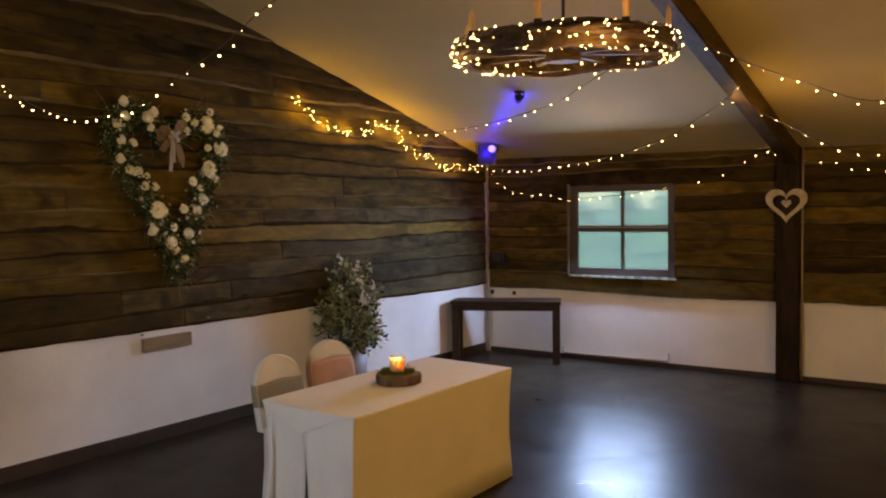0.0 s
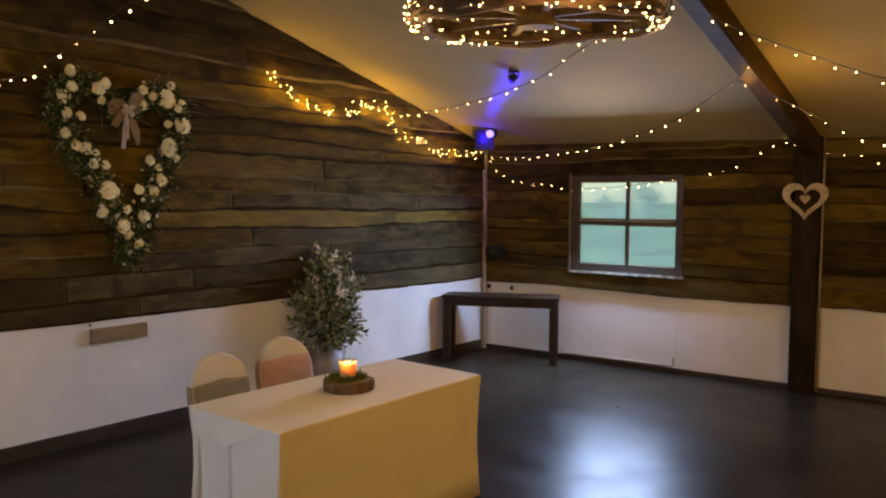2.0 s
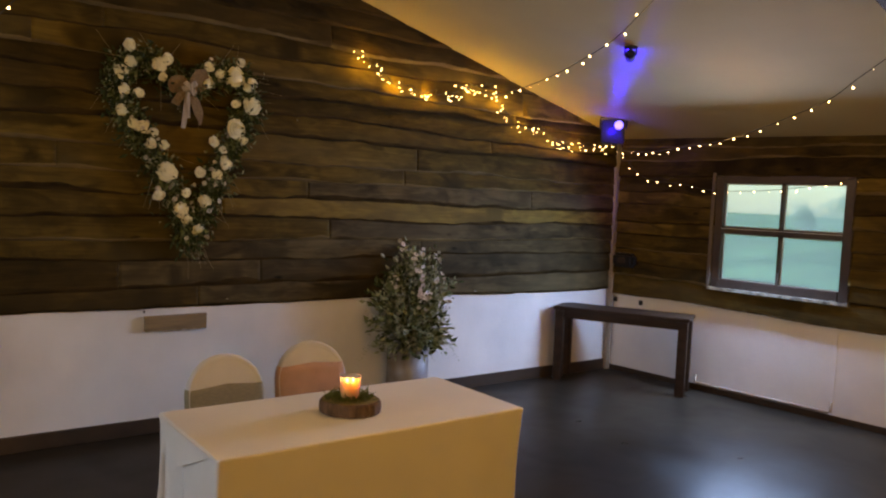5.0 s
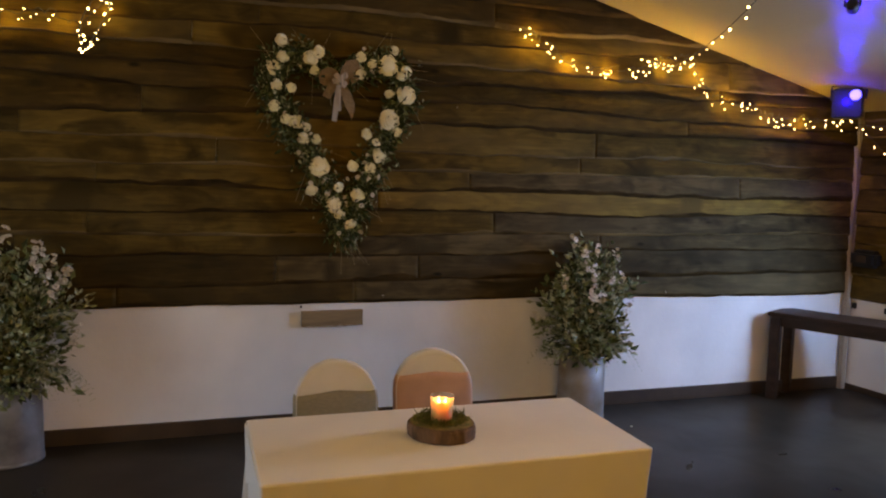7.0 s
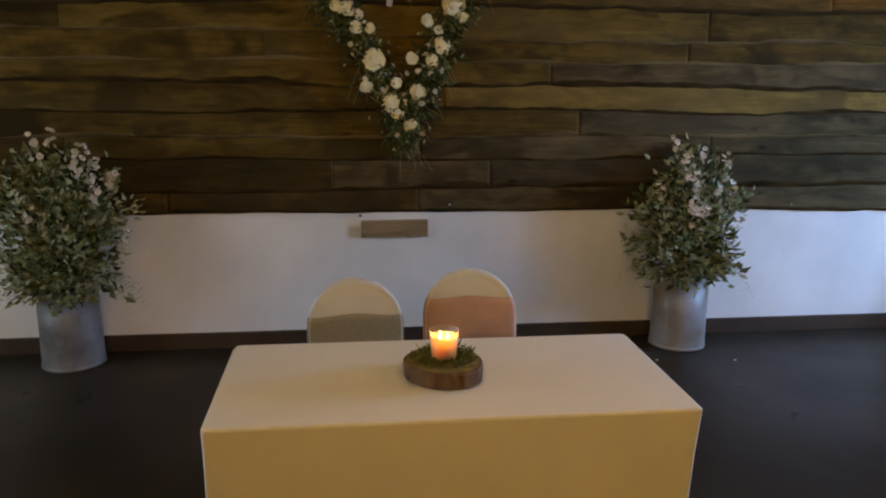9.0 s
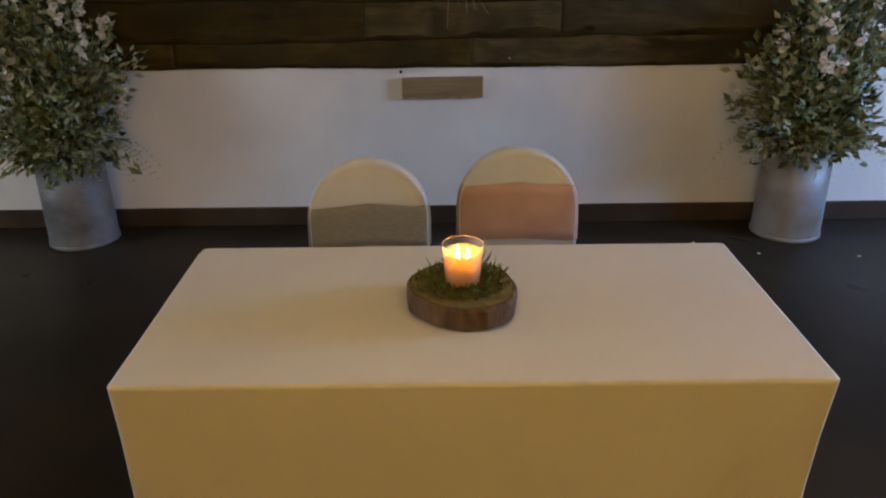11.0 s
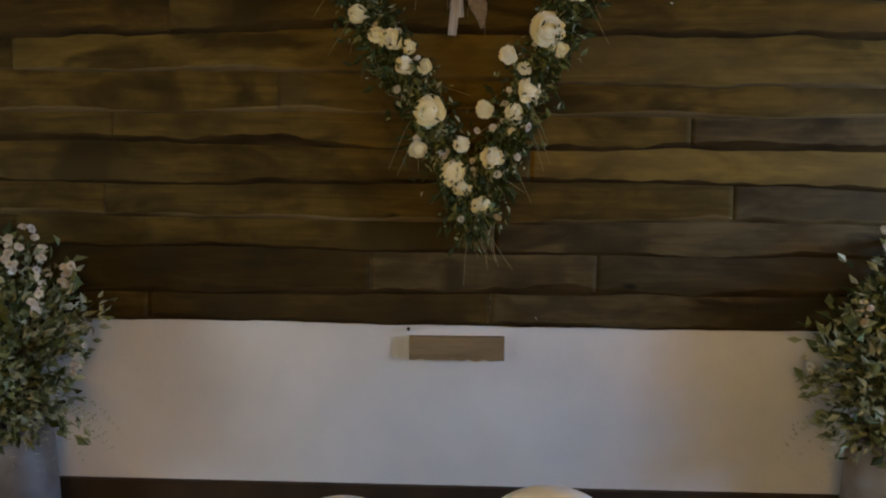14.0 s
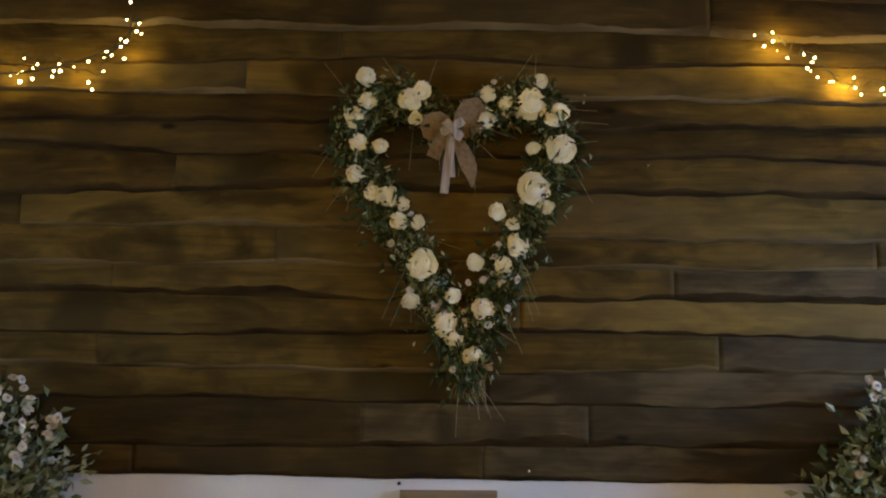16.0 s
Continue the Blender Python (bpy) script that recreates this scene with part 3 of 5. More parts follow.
def make_tree(x, y, h, seed):
    rnd = random.Random(seed)
    t = thing("tree", pose(x, y, 0.6), "leafy green tree in the hedgerow outside", "tree", "hedgerow trees")
    b = bmesh.new()
    tube(b, [(0, 0, 0), (0.1, 0, h * 0.3), (0.05, 0.1, h * 0.75)], 0.22, 8, 0.3)
    for k in range(5):
        a = k * 1.3
        tube(b, [(0.08, 0, h * (0.25 + 0.08 * k)), (math.cos(a) * h * 0.22, math.sin(a) * h * 0.22, h * (0.42 + 0.08 * k))], 0.08, 6, 0.4)
    part("trunk", fixed(b), STEM, t)
    hubs = [(rnd.gauss(0, h * 0.2), rnd.gauss(0, h * 0.2), h * rnd.uniform(0.03, 0.9), h * rnd.uniform(0.1, 0.22)) for _ in range(30)]

    def place(r):
        hx, hy, hz, hr = r.choice(hubs)
        d = Vector((r.gauss(0, 1), r.gauss(0, 1), r.gauss(0, 1))).normalized()
        return Vector((hx, hy, hz)) + d * hr * r.uniform(0.6, 1.1), d
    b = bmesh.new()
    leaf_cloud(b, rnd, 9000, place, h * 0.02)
    part("crown", b, HAZED_TREELEAF, t)


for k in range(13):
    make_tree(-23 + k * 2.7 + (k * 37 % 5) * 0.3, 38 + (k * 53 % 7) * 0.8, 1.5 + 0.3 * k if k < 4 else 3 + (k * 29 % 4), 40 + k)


# ---- fairy lights ----
bm = bmesh.new()
bmesh.ops.create_icosphere(bm, subdivisions=2, radius=0.005)
tmp = mesh_object("bulb", bm, BULB)
BULB_MESH = tmp.data
bpy.data.objects.remove(tmp)


def spline(pts, n):
    """Points evenly spread along a smooth line through pts."""
    pts = [Vector(p) for p in pts]
    fine = []
    for i in range(len(pts) - 1):
        p0, p1, p2, p3 = pts[max(i - 1, 0)], pts[i], pts[i + 1], pts[min(i + 2, len(pts) - 1)]
        for k in range(12):
            t = k / 12
            fine.append(0.5 * ((2 * p1) + (p2 - p0) * t + (2 * p0 - 5 * p1 + 4 * p2 - p3) * t * t + (3 * p1 - p0 - 3 * p2 + p3) * t ** 3))
    fine.append(pts[-1])
    dist = [0.0]
    for a, b in zip(fine, fine[1:]):
        dist.append(dist[-1] + (b - a).length)
    out, j = [], 0
    for k in range(n):
        d = dist[-1] * k / (n - 1)
        while j < len(dist) - 2 and dist[j + 1] < d:
            j += 1
        f = (d - dist[j]) / max(1e-9, dist[j + 1] - dist[j])
        out.append(fine[j].lerp(fine[j + 1], f))
    return out


def string_lights(pts, count, label, spread=0.02, seed=0, wobble=0.0):
    rnd = random.Random(seed)
    s = thing("string_lights", Matrix.Translation(pts[0]), label, "string lights", "fairy light strings")
    o = Vector(pts[0])
    line = spline(pts, max(count * 2, 20))
    if wobble:
        line = [p + Vector((rnd.uniform(-0.2, 1) * wobble * 0.3, rnd.uniform(-1, 1) * wobble, rnd.uniform(-1, 1) * wobble)) for p in line]
    b = bmesh.new()
    tube(b, [p - o for p in line], 0.0028, 4)
    part("cable", b, CABLE, s, "thin dark cable")
    for j in range(count):
        p = line[min(len(line) - 1, int((j + 0.5) * len(line) / count))] - o
        k = rnd.choice((0.5, 0.8, 1.0, 1.0, 1.15))
        q = p + Vector((rnd.uniform(-spread, spread) * 0.4, rnd.uniform(-spread, spread), rnd.uniform(-spread, spread * 0.3) - 0.012))
        share("bulb", BULB_MESH, s, Matrix.Translation(q) @ Matrix.Diagonal((k, k, k, 1)))
    return s


def N(u, v, z):
    return tuple(NORTH @ Vector((u, v, z)))


CH = Vector((-1.97, 5.62, 2.67))          # chandelier centre
def plane_points(p, q, profile):
    """Points of a string that hangs in the upright plane from p towards q: distance and height."""
    d = (Vector(q) - Vector(p)).normalized()
    return [(p[0] + d.x * s, p[1] + d.y * s, z) for s, z in profile]


string_lights(plane_points((-1.9, 6.2), (-5.44, 7.8), [(-0.05, 2.7), (0.3, 2.62), (0.6, 2.545), (1.0, 2.51), (1.5, 2.49), (2.2, 2.5), (2.7, 2.54), (3.87, 2.77)]), 24, "warm fairy lights from the chandelier to the clad gable wall", seed=1)
string_lights(plane_points((-5.4, 9.9), (-1.9, 7.9), [(0.0, 2.37), (0.35, 2.32), (1.0, 2.275), (1.8, 2.275), (2.5, 2.29), (3.2, 2.37), (3.6, 2.43), (3.83, 2.51), (4.15, 2.62), (4.3, 2.72)]), 24, "warm fairy lights swagged from the corner to the rafter", seed=2)
string_lights([N(0.08, -0.06, 2.33), N(0.38, -0.05, 2.07), N(0.82, -0.05, 2.01), N(1.23, -0.06, 1.95), N(1.9, -0.06, 1.98), N(2.58, -0.05, 2.1), N(2.97, -0.05, 2.165), N(3.2, -0.06, 2.31), N(3.43, -0.1, 2.39)], 28, "warm fairy lights drooping across the top of the window", seed=3)
string_lights(plane_points((-1.82, 8.6), (0, 8.5), [(-0.2, 2.75), (0.0, 2.67), (0.1, 2.6), (0.46, 2.39), (0.69, 2.27), (0.9, 2.22), (1.5, 2.2), (2.6, 2.35)]), 22, "warm fairy lights along the rafter and out over the floor", seed=4)
string_lights([N(3.45, -0.14, 2.39), N(3.7, -0.14, 2.29), N(4.0, -0.06, 2.26), N(4.3, -0.06, 2.17), N(5.0, -0.06, 2.12), N(6.2, -0.06, 2.3)], 20, "warm fairy lights looped over the post and wall", seed=5)
string_lights(plane_points((-1.8, 7.4), (1, 6.0), [(-0.05, 3.0), (0.25, 2.85), (0.5, 2.73), (0.86, 2.57), (1.13, 2.45), (1.34, 2.4), (1.9, 2.36), (2.9, 2.55)]), 22, "warm fairy lights swagged out from the rafter", seed=6)
string_lights([(-2.0, 4.9, 3.36), (-2.525, 4.61, 3.08), (-2.92, 4.39, 2.85), (-3.14, 4.27, 2.66), (-3.36, 4.15, 2.51), (-3.53, 4.05, 2.39), (-3.95, 4.0, 2.35), (-4.5, 3.97, 2.46), (-5.1, 3.99, 2.72), (-5.4, 4.0, 2.95)], 44, "warm fairy lights from the rafter to the gable wall", seed=7)
# bunched garlands pinned to the gable wall
GARLAND_R = [(6.757, 2.93), (7.05, 2.78), (7.15, 2.7), (7.48, 2.676), (7.81, 2.68), (7.93, 2.77), (8.22, 2.8), (8.31, 2.645), (8.55, 2.5), (8.88, 2.47), (9.02, 2.38), (9.36, 2.385), (9.95, 2.36)]
string_lights([(-5.43, y, z) for y, z in GARLAND_R], 104, "bunched warm fairy lights draped along the clad wall", 0.06, 8, 0.035)
GARLAND_L = [(4.0, 3.05), (3.98, 2.84), (3.9, 2.76), (3.82, 2.69), (3.72, 2.71), (3.6, 2.76), (3.5, 2.73), (3.38, 2.7), (3.1, 2.62), (2.7, 2.75), (2.2, 2.68), (1.5, 2.5)]
string_lights([(-5.33, y, z) for y, z in GARLAND_L], 64, "bunched warm fairy lights draped along the clad wall", 0.05, 9, 0.03)

for k, (y, z) in enumerate(((6.85, 2.86), (7.15, 2.68), (7.5, 2.66), (7.95, 2.74), (8.3, 2.68), (8.6, 2.5), (9.0, 2.4), (9.35, 2.36), (3.95, 2.8), (3.7, 2.7), (3.4, 2.7), (2.7, 2.72))):
    lamp = new("garland_glow", bpy.data.lights.new("garland_glow", "POINT"))
    lamp.data.energy, lamp.data.color, lamp.data.shadow_soft_size = 0.8 if y > 5 else 0.3, (1.0, 0.6, 0.05), 0.02
    lamp.matrix_world = Matrix.Translation((-5.385, y, z))
for p in ((-3.3, 8.7, 2.25), (-1.86, 8.35, 2.66), (-1.6, 8.55, 2.45), (-0.6, 8.6, 2.18), (-0.7, 6.95, 2.4)):
    lamp = new("string_glow", bpy.data.lights.new("string_glow", "POINT"))
    lamp.data.energy, lamp.data.color, lamp.data.shadow_soft_size = 2.2 if p[0] > -1 else 0.35 if p[2] > 2.6 else 1.6, (1.0, 0.6, 0.17), 0.03 if p[2] > 2.6 else 0.1
    lamp.matrix_world = Matrix.Translation(p)

# ---- chandelier ----
ch = thing("chandelier", Matrix.Translation(CH) @ Matrix.Rotation(radians(3.5), 4, Vector((0.88, 0.476, 0))), "rustic cartwheel chandelier of twigs wrapped in warm fairy lights", "chandelier")
for k in range(4):
    a = math.pi * (k + 0.5) / 2
    lamp = new("chandelier_glow", bpy.data.lights.new("chandelier_glow", "POINT"))
    lamp.data.energy, lamp.data.color, lamp.data.shadow_soft_size = 3.4, (1.0, 0.62, 0.22), 0.08
    lamp.matrix_world = Matrix.Translation(CH + Vector((0.7 * math.cos(a), 0.7 * math.sin(a), -0.18)))
rnd = random.Random(3)
for k in range(7):
    bm = bmesh.new()
    a0 = rnd.uniform(0, 6.28)
    pts = []
    for i in range(41):
        a = a0 + 2 * math.pi * i / 40
        r = 0.56 + 0.026 * math.sin(3 * a + k) + 0.012 * (k % 3 - 1)
        pts.append((r * math.cos(a), r * math.sin(a), -0.045 + 0.018 * k + 0.012 * math.sin(5 * a + 2 * k)))
    tube(bm, pts, 0.017, 6)
    part("twig_hoop", fixed(bm), TWIG, ch, smooth=True)
bm = bmesh.new()
lathe(bm, [(0.525, -0.035), (0.575, -0.035), (0.575, 0.04), (0.525, 0.04), (0.525, -0.035)], 48, caps=(False, False))
part("wheel_rim", fixed(bm), BEAM, ch, "dark timber wheel rim")
for k in range(4):
    bm = bmesh.new()
    a = math.pi * k / 4
    box(bm, (-0.54, -0.02, -0.015), (0.54, 0.02, 0.02), Matrix.Rotation(a, 4, "Z") @ Matrix.Translation((0, 0, 0.002 * k)), 0.004)
    part("spoke", bm, BEAM, ch)
bm = bmesh.new()
lathe(bm, [(0.09, -0.05), (0.1, -0.03), (0.1, 0.04), (0.06, 0.06), (0.02, 0.07)], 20)
part("hub", fixed(bm), BEAM, ch)
bm = bmesh.new()
tube(bm, [(0, 0, 0.06), (0, 0, roof(CH.y) - CH.z)], 0.009, 8)
part("hanging_rod", bm, CABLE, ch)
for k in range(8):
    a = 2 * math.pi * (k + 0.35) / 8
    bm = bmesh.new()
    m = Matrix.Translation((0.55 * math.cos(a), 0.55 * math.sin(a), 0.04))
    lathe(bm, [(0.032, 0), (0.036, 0.012), (0.02, 0.02), (0.02, 0.05)], 12, m)
    holder = part("candle_holder", fixed(bm), BEAM, ch)
    bm = bmesh.new()
    lathe(bm, [(0.015, 0.05), (0.015, 0.1), (0.017, 0.115), (0.011, 0.14), (0.002, 0.16)], 10, m)
    part("candle_bulb", fixed(bm), CANDLE_LAMP, holder, "dim amber candle bulb")
for k in range(360):
    a = rnd.uniform(0, 2 * math.pi)
    b = rnd.uniform(0, 2 * math.pi)
    r, z = 0.565 + 0.055 * math.cos(b), 0.008 + 0.07 * math.sin(b)
    f = rnd.choice((0.45, 0.6, 0.8, 1.0))
    share("bulb", BULB_MESH, ch, Matrix.Translation((r * math.cos(a), r * math.sin(a), z)) @ Matrix.Diagonal((f, f, f, 1)))
bm = bmesh.new()
pts = []
for i in range(601):
    a = 2 * math.pi * i / 600
    b = 41 * a + 0.8 * math.sin(7 * a)
    r, z = 0.565 + 0.052 * math.cos(b), 0.008 + 0.066 * math.sin(b)
    pts.append((r * math.cos(a), r * math.sin(a), z))
tube(bm, pts, 0.0026, 3)
part("cable", bm, CABLE, ch)


# ---- spotlights ----
def spotlight(at, aim, r, length, lit, label):
    s = thing("spotlight", look(at, aim), label, "spotlight")
    b = bmesh.new()
    lathe(b, [(r * 0.7, length * 0.5), (r * 0.95, length * 0.38), (r, length * 0.3), (r, -length * 0.5), (r * 0.9, -length * 0.5), (r * 0.86, -length * 0.36)], 20)
    part("housing", fixed(b), BLACK, s, smooth=False)
    b = bmesh.new()
    lathe(b, [(r * 0.6, -length * 0.4), (r * 0.35, -length * 0.44), (0.001, -length * 0.45)], 16)
    part("lens", fixed(b), BLUE_LED if lit else BLACK, s, "glowing blue LED lens" if lit else "dark lens")
    b = bmesh.new()
    tube(b, [(r * 1.05, 0, 0), (r * 1.12, 0, length * 0.2), (r * 1.12, r, length * 0.75), (-r * 1.12, r, length * 0.75), (-r * 1.12, 0, length * 0.2), (-r * 1.05, 0, 0)], 0.009, 6)
    part("bracket", fixed(b), BLACK, s)
    return s


SPOT = Vector(N(0.37, -0.6, 2.52))
SP2 = Vector((-3.85, 8.22, roof(8.22) - 0.065))
flood = thing("spotlight", look(SPOT, (-2.2, 5.4, 2.5)), "black boxy LED floodlight in the corner, lit blue", "spotlight")
bm = bmesh.new()
box(bm, (-0.11, -0.15, -0.06), (0.11, 0.085, 0.06), bevel=0.012)
part("housing", bm, BLACK, flood)
bm = bmesh.new()
lathe(bm, [(0.042, -0.061), (0.03, -0.068), (0.001, -0.07)], 16, Matrix.Translation((-0.06, 0.03, 0)))
part("lens", fixed(bm), BLUE_LED, flood, "glowing blue LED lens")
bm = bmesh.new()
tube(bm, [(-0.125, 0, 0), (-0.128, 0.08, 0.01), (-0.128, 0.115, 0.02), (0.128, 0.115, 0.02), (0.128, 0.08, 0.01), (0.125, 0, 0)], 0.009, 6)
part("bracket", fixed(bm), BLACK, flood)
spill = new("blue_led_spill", bpy.data.lights.new("blue_led_spill", "POINT"))
spill.data.energy, spill.data.color, spill.data.shadow_soft_size = 1.5, (0.006, 0.0, 1.0), 0.02
spill.matrix_world = Matrix.Translation(SPOT + Vector((0.06, -0.1, -0.02)))
s2 = spotlight(SP2, (-4.4, 8.85, 2.75), 0.036, 0.09, True, "small black spotlight on the sloping ceiling, lit blue")
bm = bmesh.new()
lathe(bm, [(0.05, 0.0), (0.05, 0.012), (0.012, 0.02), (0.012, 0.05)], 16, s2.matrix_basis.inverted() @ Matrix.Translation((SP2.x, SP2.y, roof(SP2.y))) @ pose(0, 0, 0, 180))
part("mount", fixed(bm), BLACK, s2)
blue = new("blue_spot_beam", bpy.data.lights.new("blue_spot_beam", "SPOT"))
blue.data.energy, blue.data.color, blue.data.spot_size, blue.data.spot_blend, blue.data.shadow_soft_size = BLUE_W, (0.006, 0.0, 1.0), radians(12), 0.6, 0.02
blue.matrix_world = look(SPOT + Vector((0.07, -0.12, 0.03)), SP2 + Vector((-0.12, 0.14, 0.06)))
near = new("blue_near_beam", bpy.data.lights.new("blue_near_beam", "SPOT"))
near.data.energy, near.data.color, near.data.spot_size, near.data.spot_blend, near.data.shadow_soft_size = 14.0, (0.006, 0.0, 1.0), radians(26), 0.7, 0.02
near.matrix_world = look(SPOT + Vector((0.07, -0.12, 0.03)), SPOT.lerp(SP2, 0.45) + Vector((0, 0, 0.12)))
back = new("blue_ceiling_beam", bpy.data.lights.new("blue_ceiling_beam", "SPOT"))
back.data.energy, back.data.color, back.data.spot_size, back.data.spot_blend, back.data.shadow_soft_size = 25.0, (0.006, 0.0, 1.0), radians(60), 0.6, 0.01
back.matrix_world = look(SP2 + Vector((-0.03, 0.07, -0.015)), SPOT + Vector((0.05, -0.05, 0.12)))
halo = new("blue_lens_halo", bpy.data.lights.new("blue_lens_halo", "POINT"))
halo.data.energy, halo.data.color, halo.data.shadow_soft_size = 1.6, (0.006, 0.0, 1.0), 0.008
halo.matrix_world = Matrix.Translation(SP2 + Vector((-0.03, 0.06, -0.012)))

# ---- head table ----
TX0, TX1, TY0, TY1, TZ = -3.43, -2.7, 4.68, 6.22, 0.75
tc = ((TX0 + TX1) / 2, (TY0 + TY1) / 2)
table = thing("folding_table", pose(*tc, 0), "plain folding table hidden under an ivory cloth", "table")
hx, hy = (TX1 - TX0) / 2 - 0.02, (TY1 - TY0) / 2 - 0.02
bm = bmesh.new()
box(bm, (-hx, -hy, 0.705), (hx, hy, 0.738), bevel=0.006)
part("tabletop", bm, SAWN, table)
for sx in (-1, 1):
    for sy in (-1, 1):
        bm = bmesh.new()
        tube(bm, [(sx * (hx - 0.06), sy * (hy - 0.12), 0), (sx * (hx - 0.06), sy * (hy - 0.12), 0.705)], 0.014, 8)
        part("leg", bm, BLACK, table)

# the cloth: a rounded rectangle that drops to the floor, open in the middle of one end
def cloth_outline(inset, round_r):
    pts = []
    x0, x1, y0, y1 = TX0 + inset, TX1 - inset, TY0 + inset, TY1 - inset
    xm = (TX0 + TX1) / 2 - 0.02
    for f in np.linspace(0, 1, 12):
        pts.append((xm + (x1 - round_r - xm) * f, y0, f * 0.5 if f < 0.95 else 1))
    for a in np.linspace(-90, 0, 5)[1:]:
        pts.append((x1 - round_r + round_r * math.cos(radians(a)), y0 + round_r + round_r * math.sin(radians(a)), 1))
    for f in np.linspace(0, 1, 26)[1:]:
        pts.append((x1, y0 + round_r + (y1 - y0 - 2 * round_r) * f, abs(2 * f - 1) ** 5))
    for a in np.linspace(0, 90, 5)[1:]:
        pts.append((x1 - round_r + round_r * math.cos(radians(a)), y1 - round_r + round_r * math.sin(radians(a)), 1))
    for f in np.linspace(0, 1, 14)[1:]:
        pts.append((x1 - round_r - (x1 - x0 - 2 * round_r) * f, y1, abs(2 * f - 1) ** 5))
    for a in np.linspace(90, 180, 5)[1:]:
        pts.append((x0 + round_r + round_r * math.cos(radians(a)), y1 - round_r + round_r * math.sin(radians(a)), 1))
    for f in np.linspace(0, 1, 26)[1:]:
        pts.append((x0, y1 - round_r - (y1 - y0 - 2 * round_r) * f, abs(2 * f - 1) ** 5))
    for a in np.linspace(180, 270, 5)[1:]:
        pts.append((x0 + round_r + round_r * math.cos(radians(a)), y0 + round_r + round_r * math.sin(radians(a)), 1))
    for f in np.linspace(0, 1, 12)[1:]:
        pts.append((x0 + round_r + (xm - x0 - round_r) * f, y0, 1 - f * 0.5))
    return pts


bm = bmesh.new()
base = cloth_outline(0.0, 0.012)
cx, cy = tc
rings = []
for k, z in enumerate((TZ, TZ - 0.004, TZ - 0.012, TZ - 0.05, 0.6, 0.45, 0.3, 0.15, 0.006)):
    drop = max(0.0, (TZ - 0.012 - z) / TZ)
    ring = []
    for i, (x, y, w) in enumerate(base):
        if k == 0:
            x, y = x + 0.008 * (1 if x < cx else -1), y + 0.008 * (1 if y < cy else -1)
        pinch = 0.014 * math.sin(math.pi * min(1, drop * 1.05))
        x += (1 if x < cx else -1) * pinch * (0.35 + 0.65 * w) * (1 if abs(x - cx) > 0.3 else 0)
        y += (1 if y < cy else -1) * pinch * (0.35 + 0.65 * w) * (1 if abs(y - cy) > 0.7 else 0)
        if y < TY0 + 0.2 and drop > 0:
            y += 0.018 * drop * math.sin(x * 38) - 0.03 * drop
        if i < 6:
            x += (0.07 * max(0, drop - 0.14)) * (1 - i / 6)
        if i > len(base) - 7:
            x -= (0.03 * max(0, drop - 0.12)) * (1 - (len(base) - 1 - i) / 6)
            y += 0.02 * min(1, drop * 3) * (1 - (len(base) - 1 - i) / 6)
        if x < TX0 + 0.1 and y < TY0 + 0.1:
            x, y = x + 0.07 * math.sqrt(drop) - 0.03 * drop * drop, y - 0.05 * drop
        y += 0.004 * noise.noise((x * 5, z * 4, 3)) * min(1, drop * 4)
        x += 0.004 * noise.noise((y * 4, z * 3, 9)) * min(1, drop * 4)
        ring.append(bm.verts.new((x - cx, y - cy, z)))
    rings.append(ring)
bm.faces.new(rings[0])
for a, b in zip(rings, rings[1:]):
    for i in range(len(a) - 1):
        bm.faces.new((a[i], a[i + 1], b[i + 1], b[i]))
    # closed only over the top hem
    if a is rings[0] or a is rings[1] or a is rings[2]:
        bm.faces.new((a[-1], a[0], b[0], b[-1]))
cloth = mesh_object("tablecloth", fixed(bm), CLOTH, True)
cloth.matrix_basis = pose(*tc, 0.002)
sol = cloth.modifiers.new("thickness", "SOLIDIFY")
sol.thickness, sol.offset = 0.002, -1
for p in cloth.data.polygons:
    if len(p.vertices) > 4:
        p.use_smooth = False
tagged(cloth, "ivory tablecloth falling to the floor, split at one end", "tablecloth")
# the folded flap on the open end
bm = bmesh.new()
pts = [(-0.345, -0.774, 0.742), (0.3, -0.7685, 0.742), (-0.02, -0.788, 0.61)]
flap = []
for y in (0, -0.004):
    flap.append([bm.verts.new((x, p + y, z)) for x, p, z in pts])
bm.faces.new(flap[0])
bm.faces.new(list(reversed(flap[1])))
for i in range(3):
    bm.faces.new((flap[0][i], flap[0][(i + 1) % 3], flap[1][(i + 1) % 3], flap[1][i]))
part("folded_flap", fixed(bm), CLOTH, cloth)


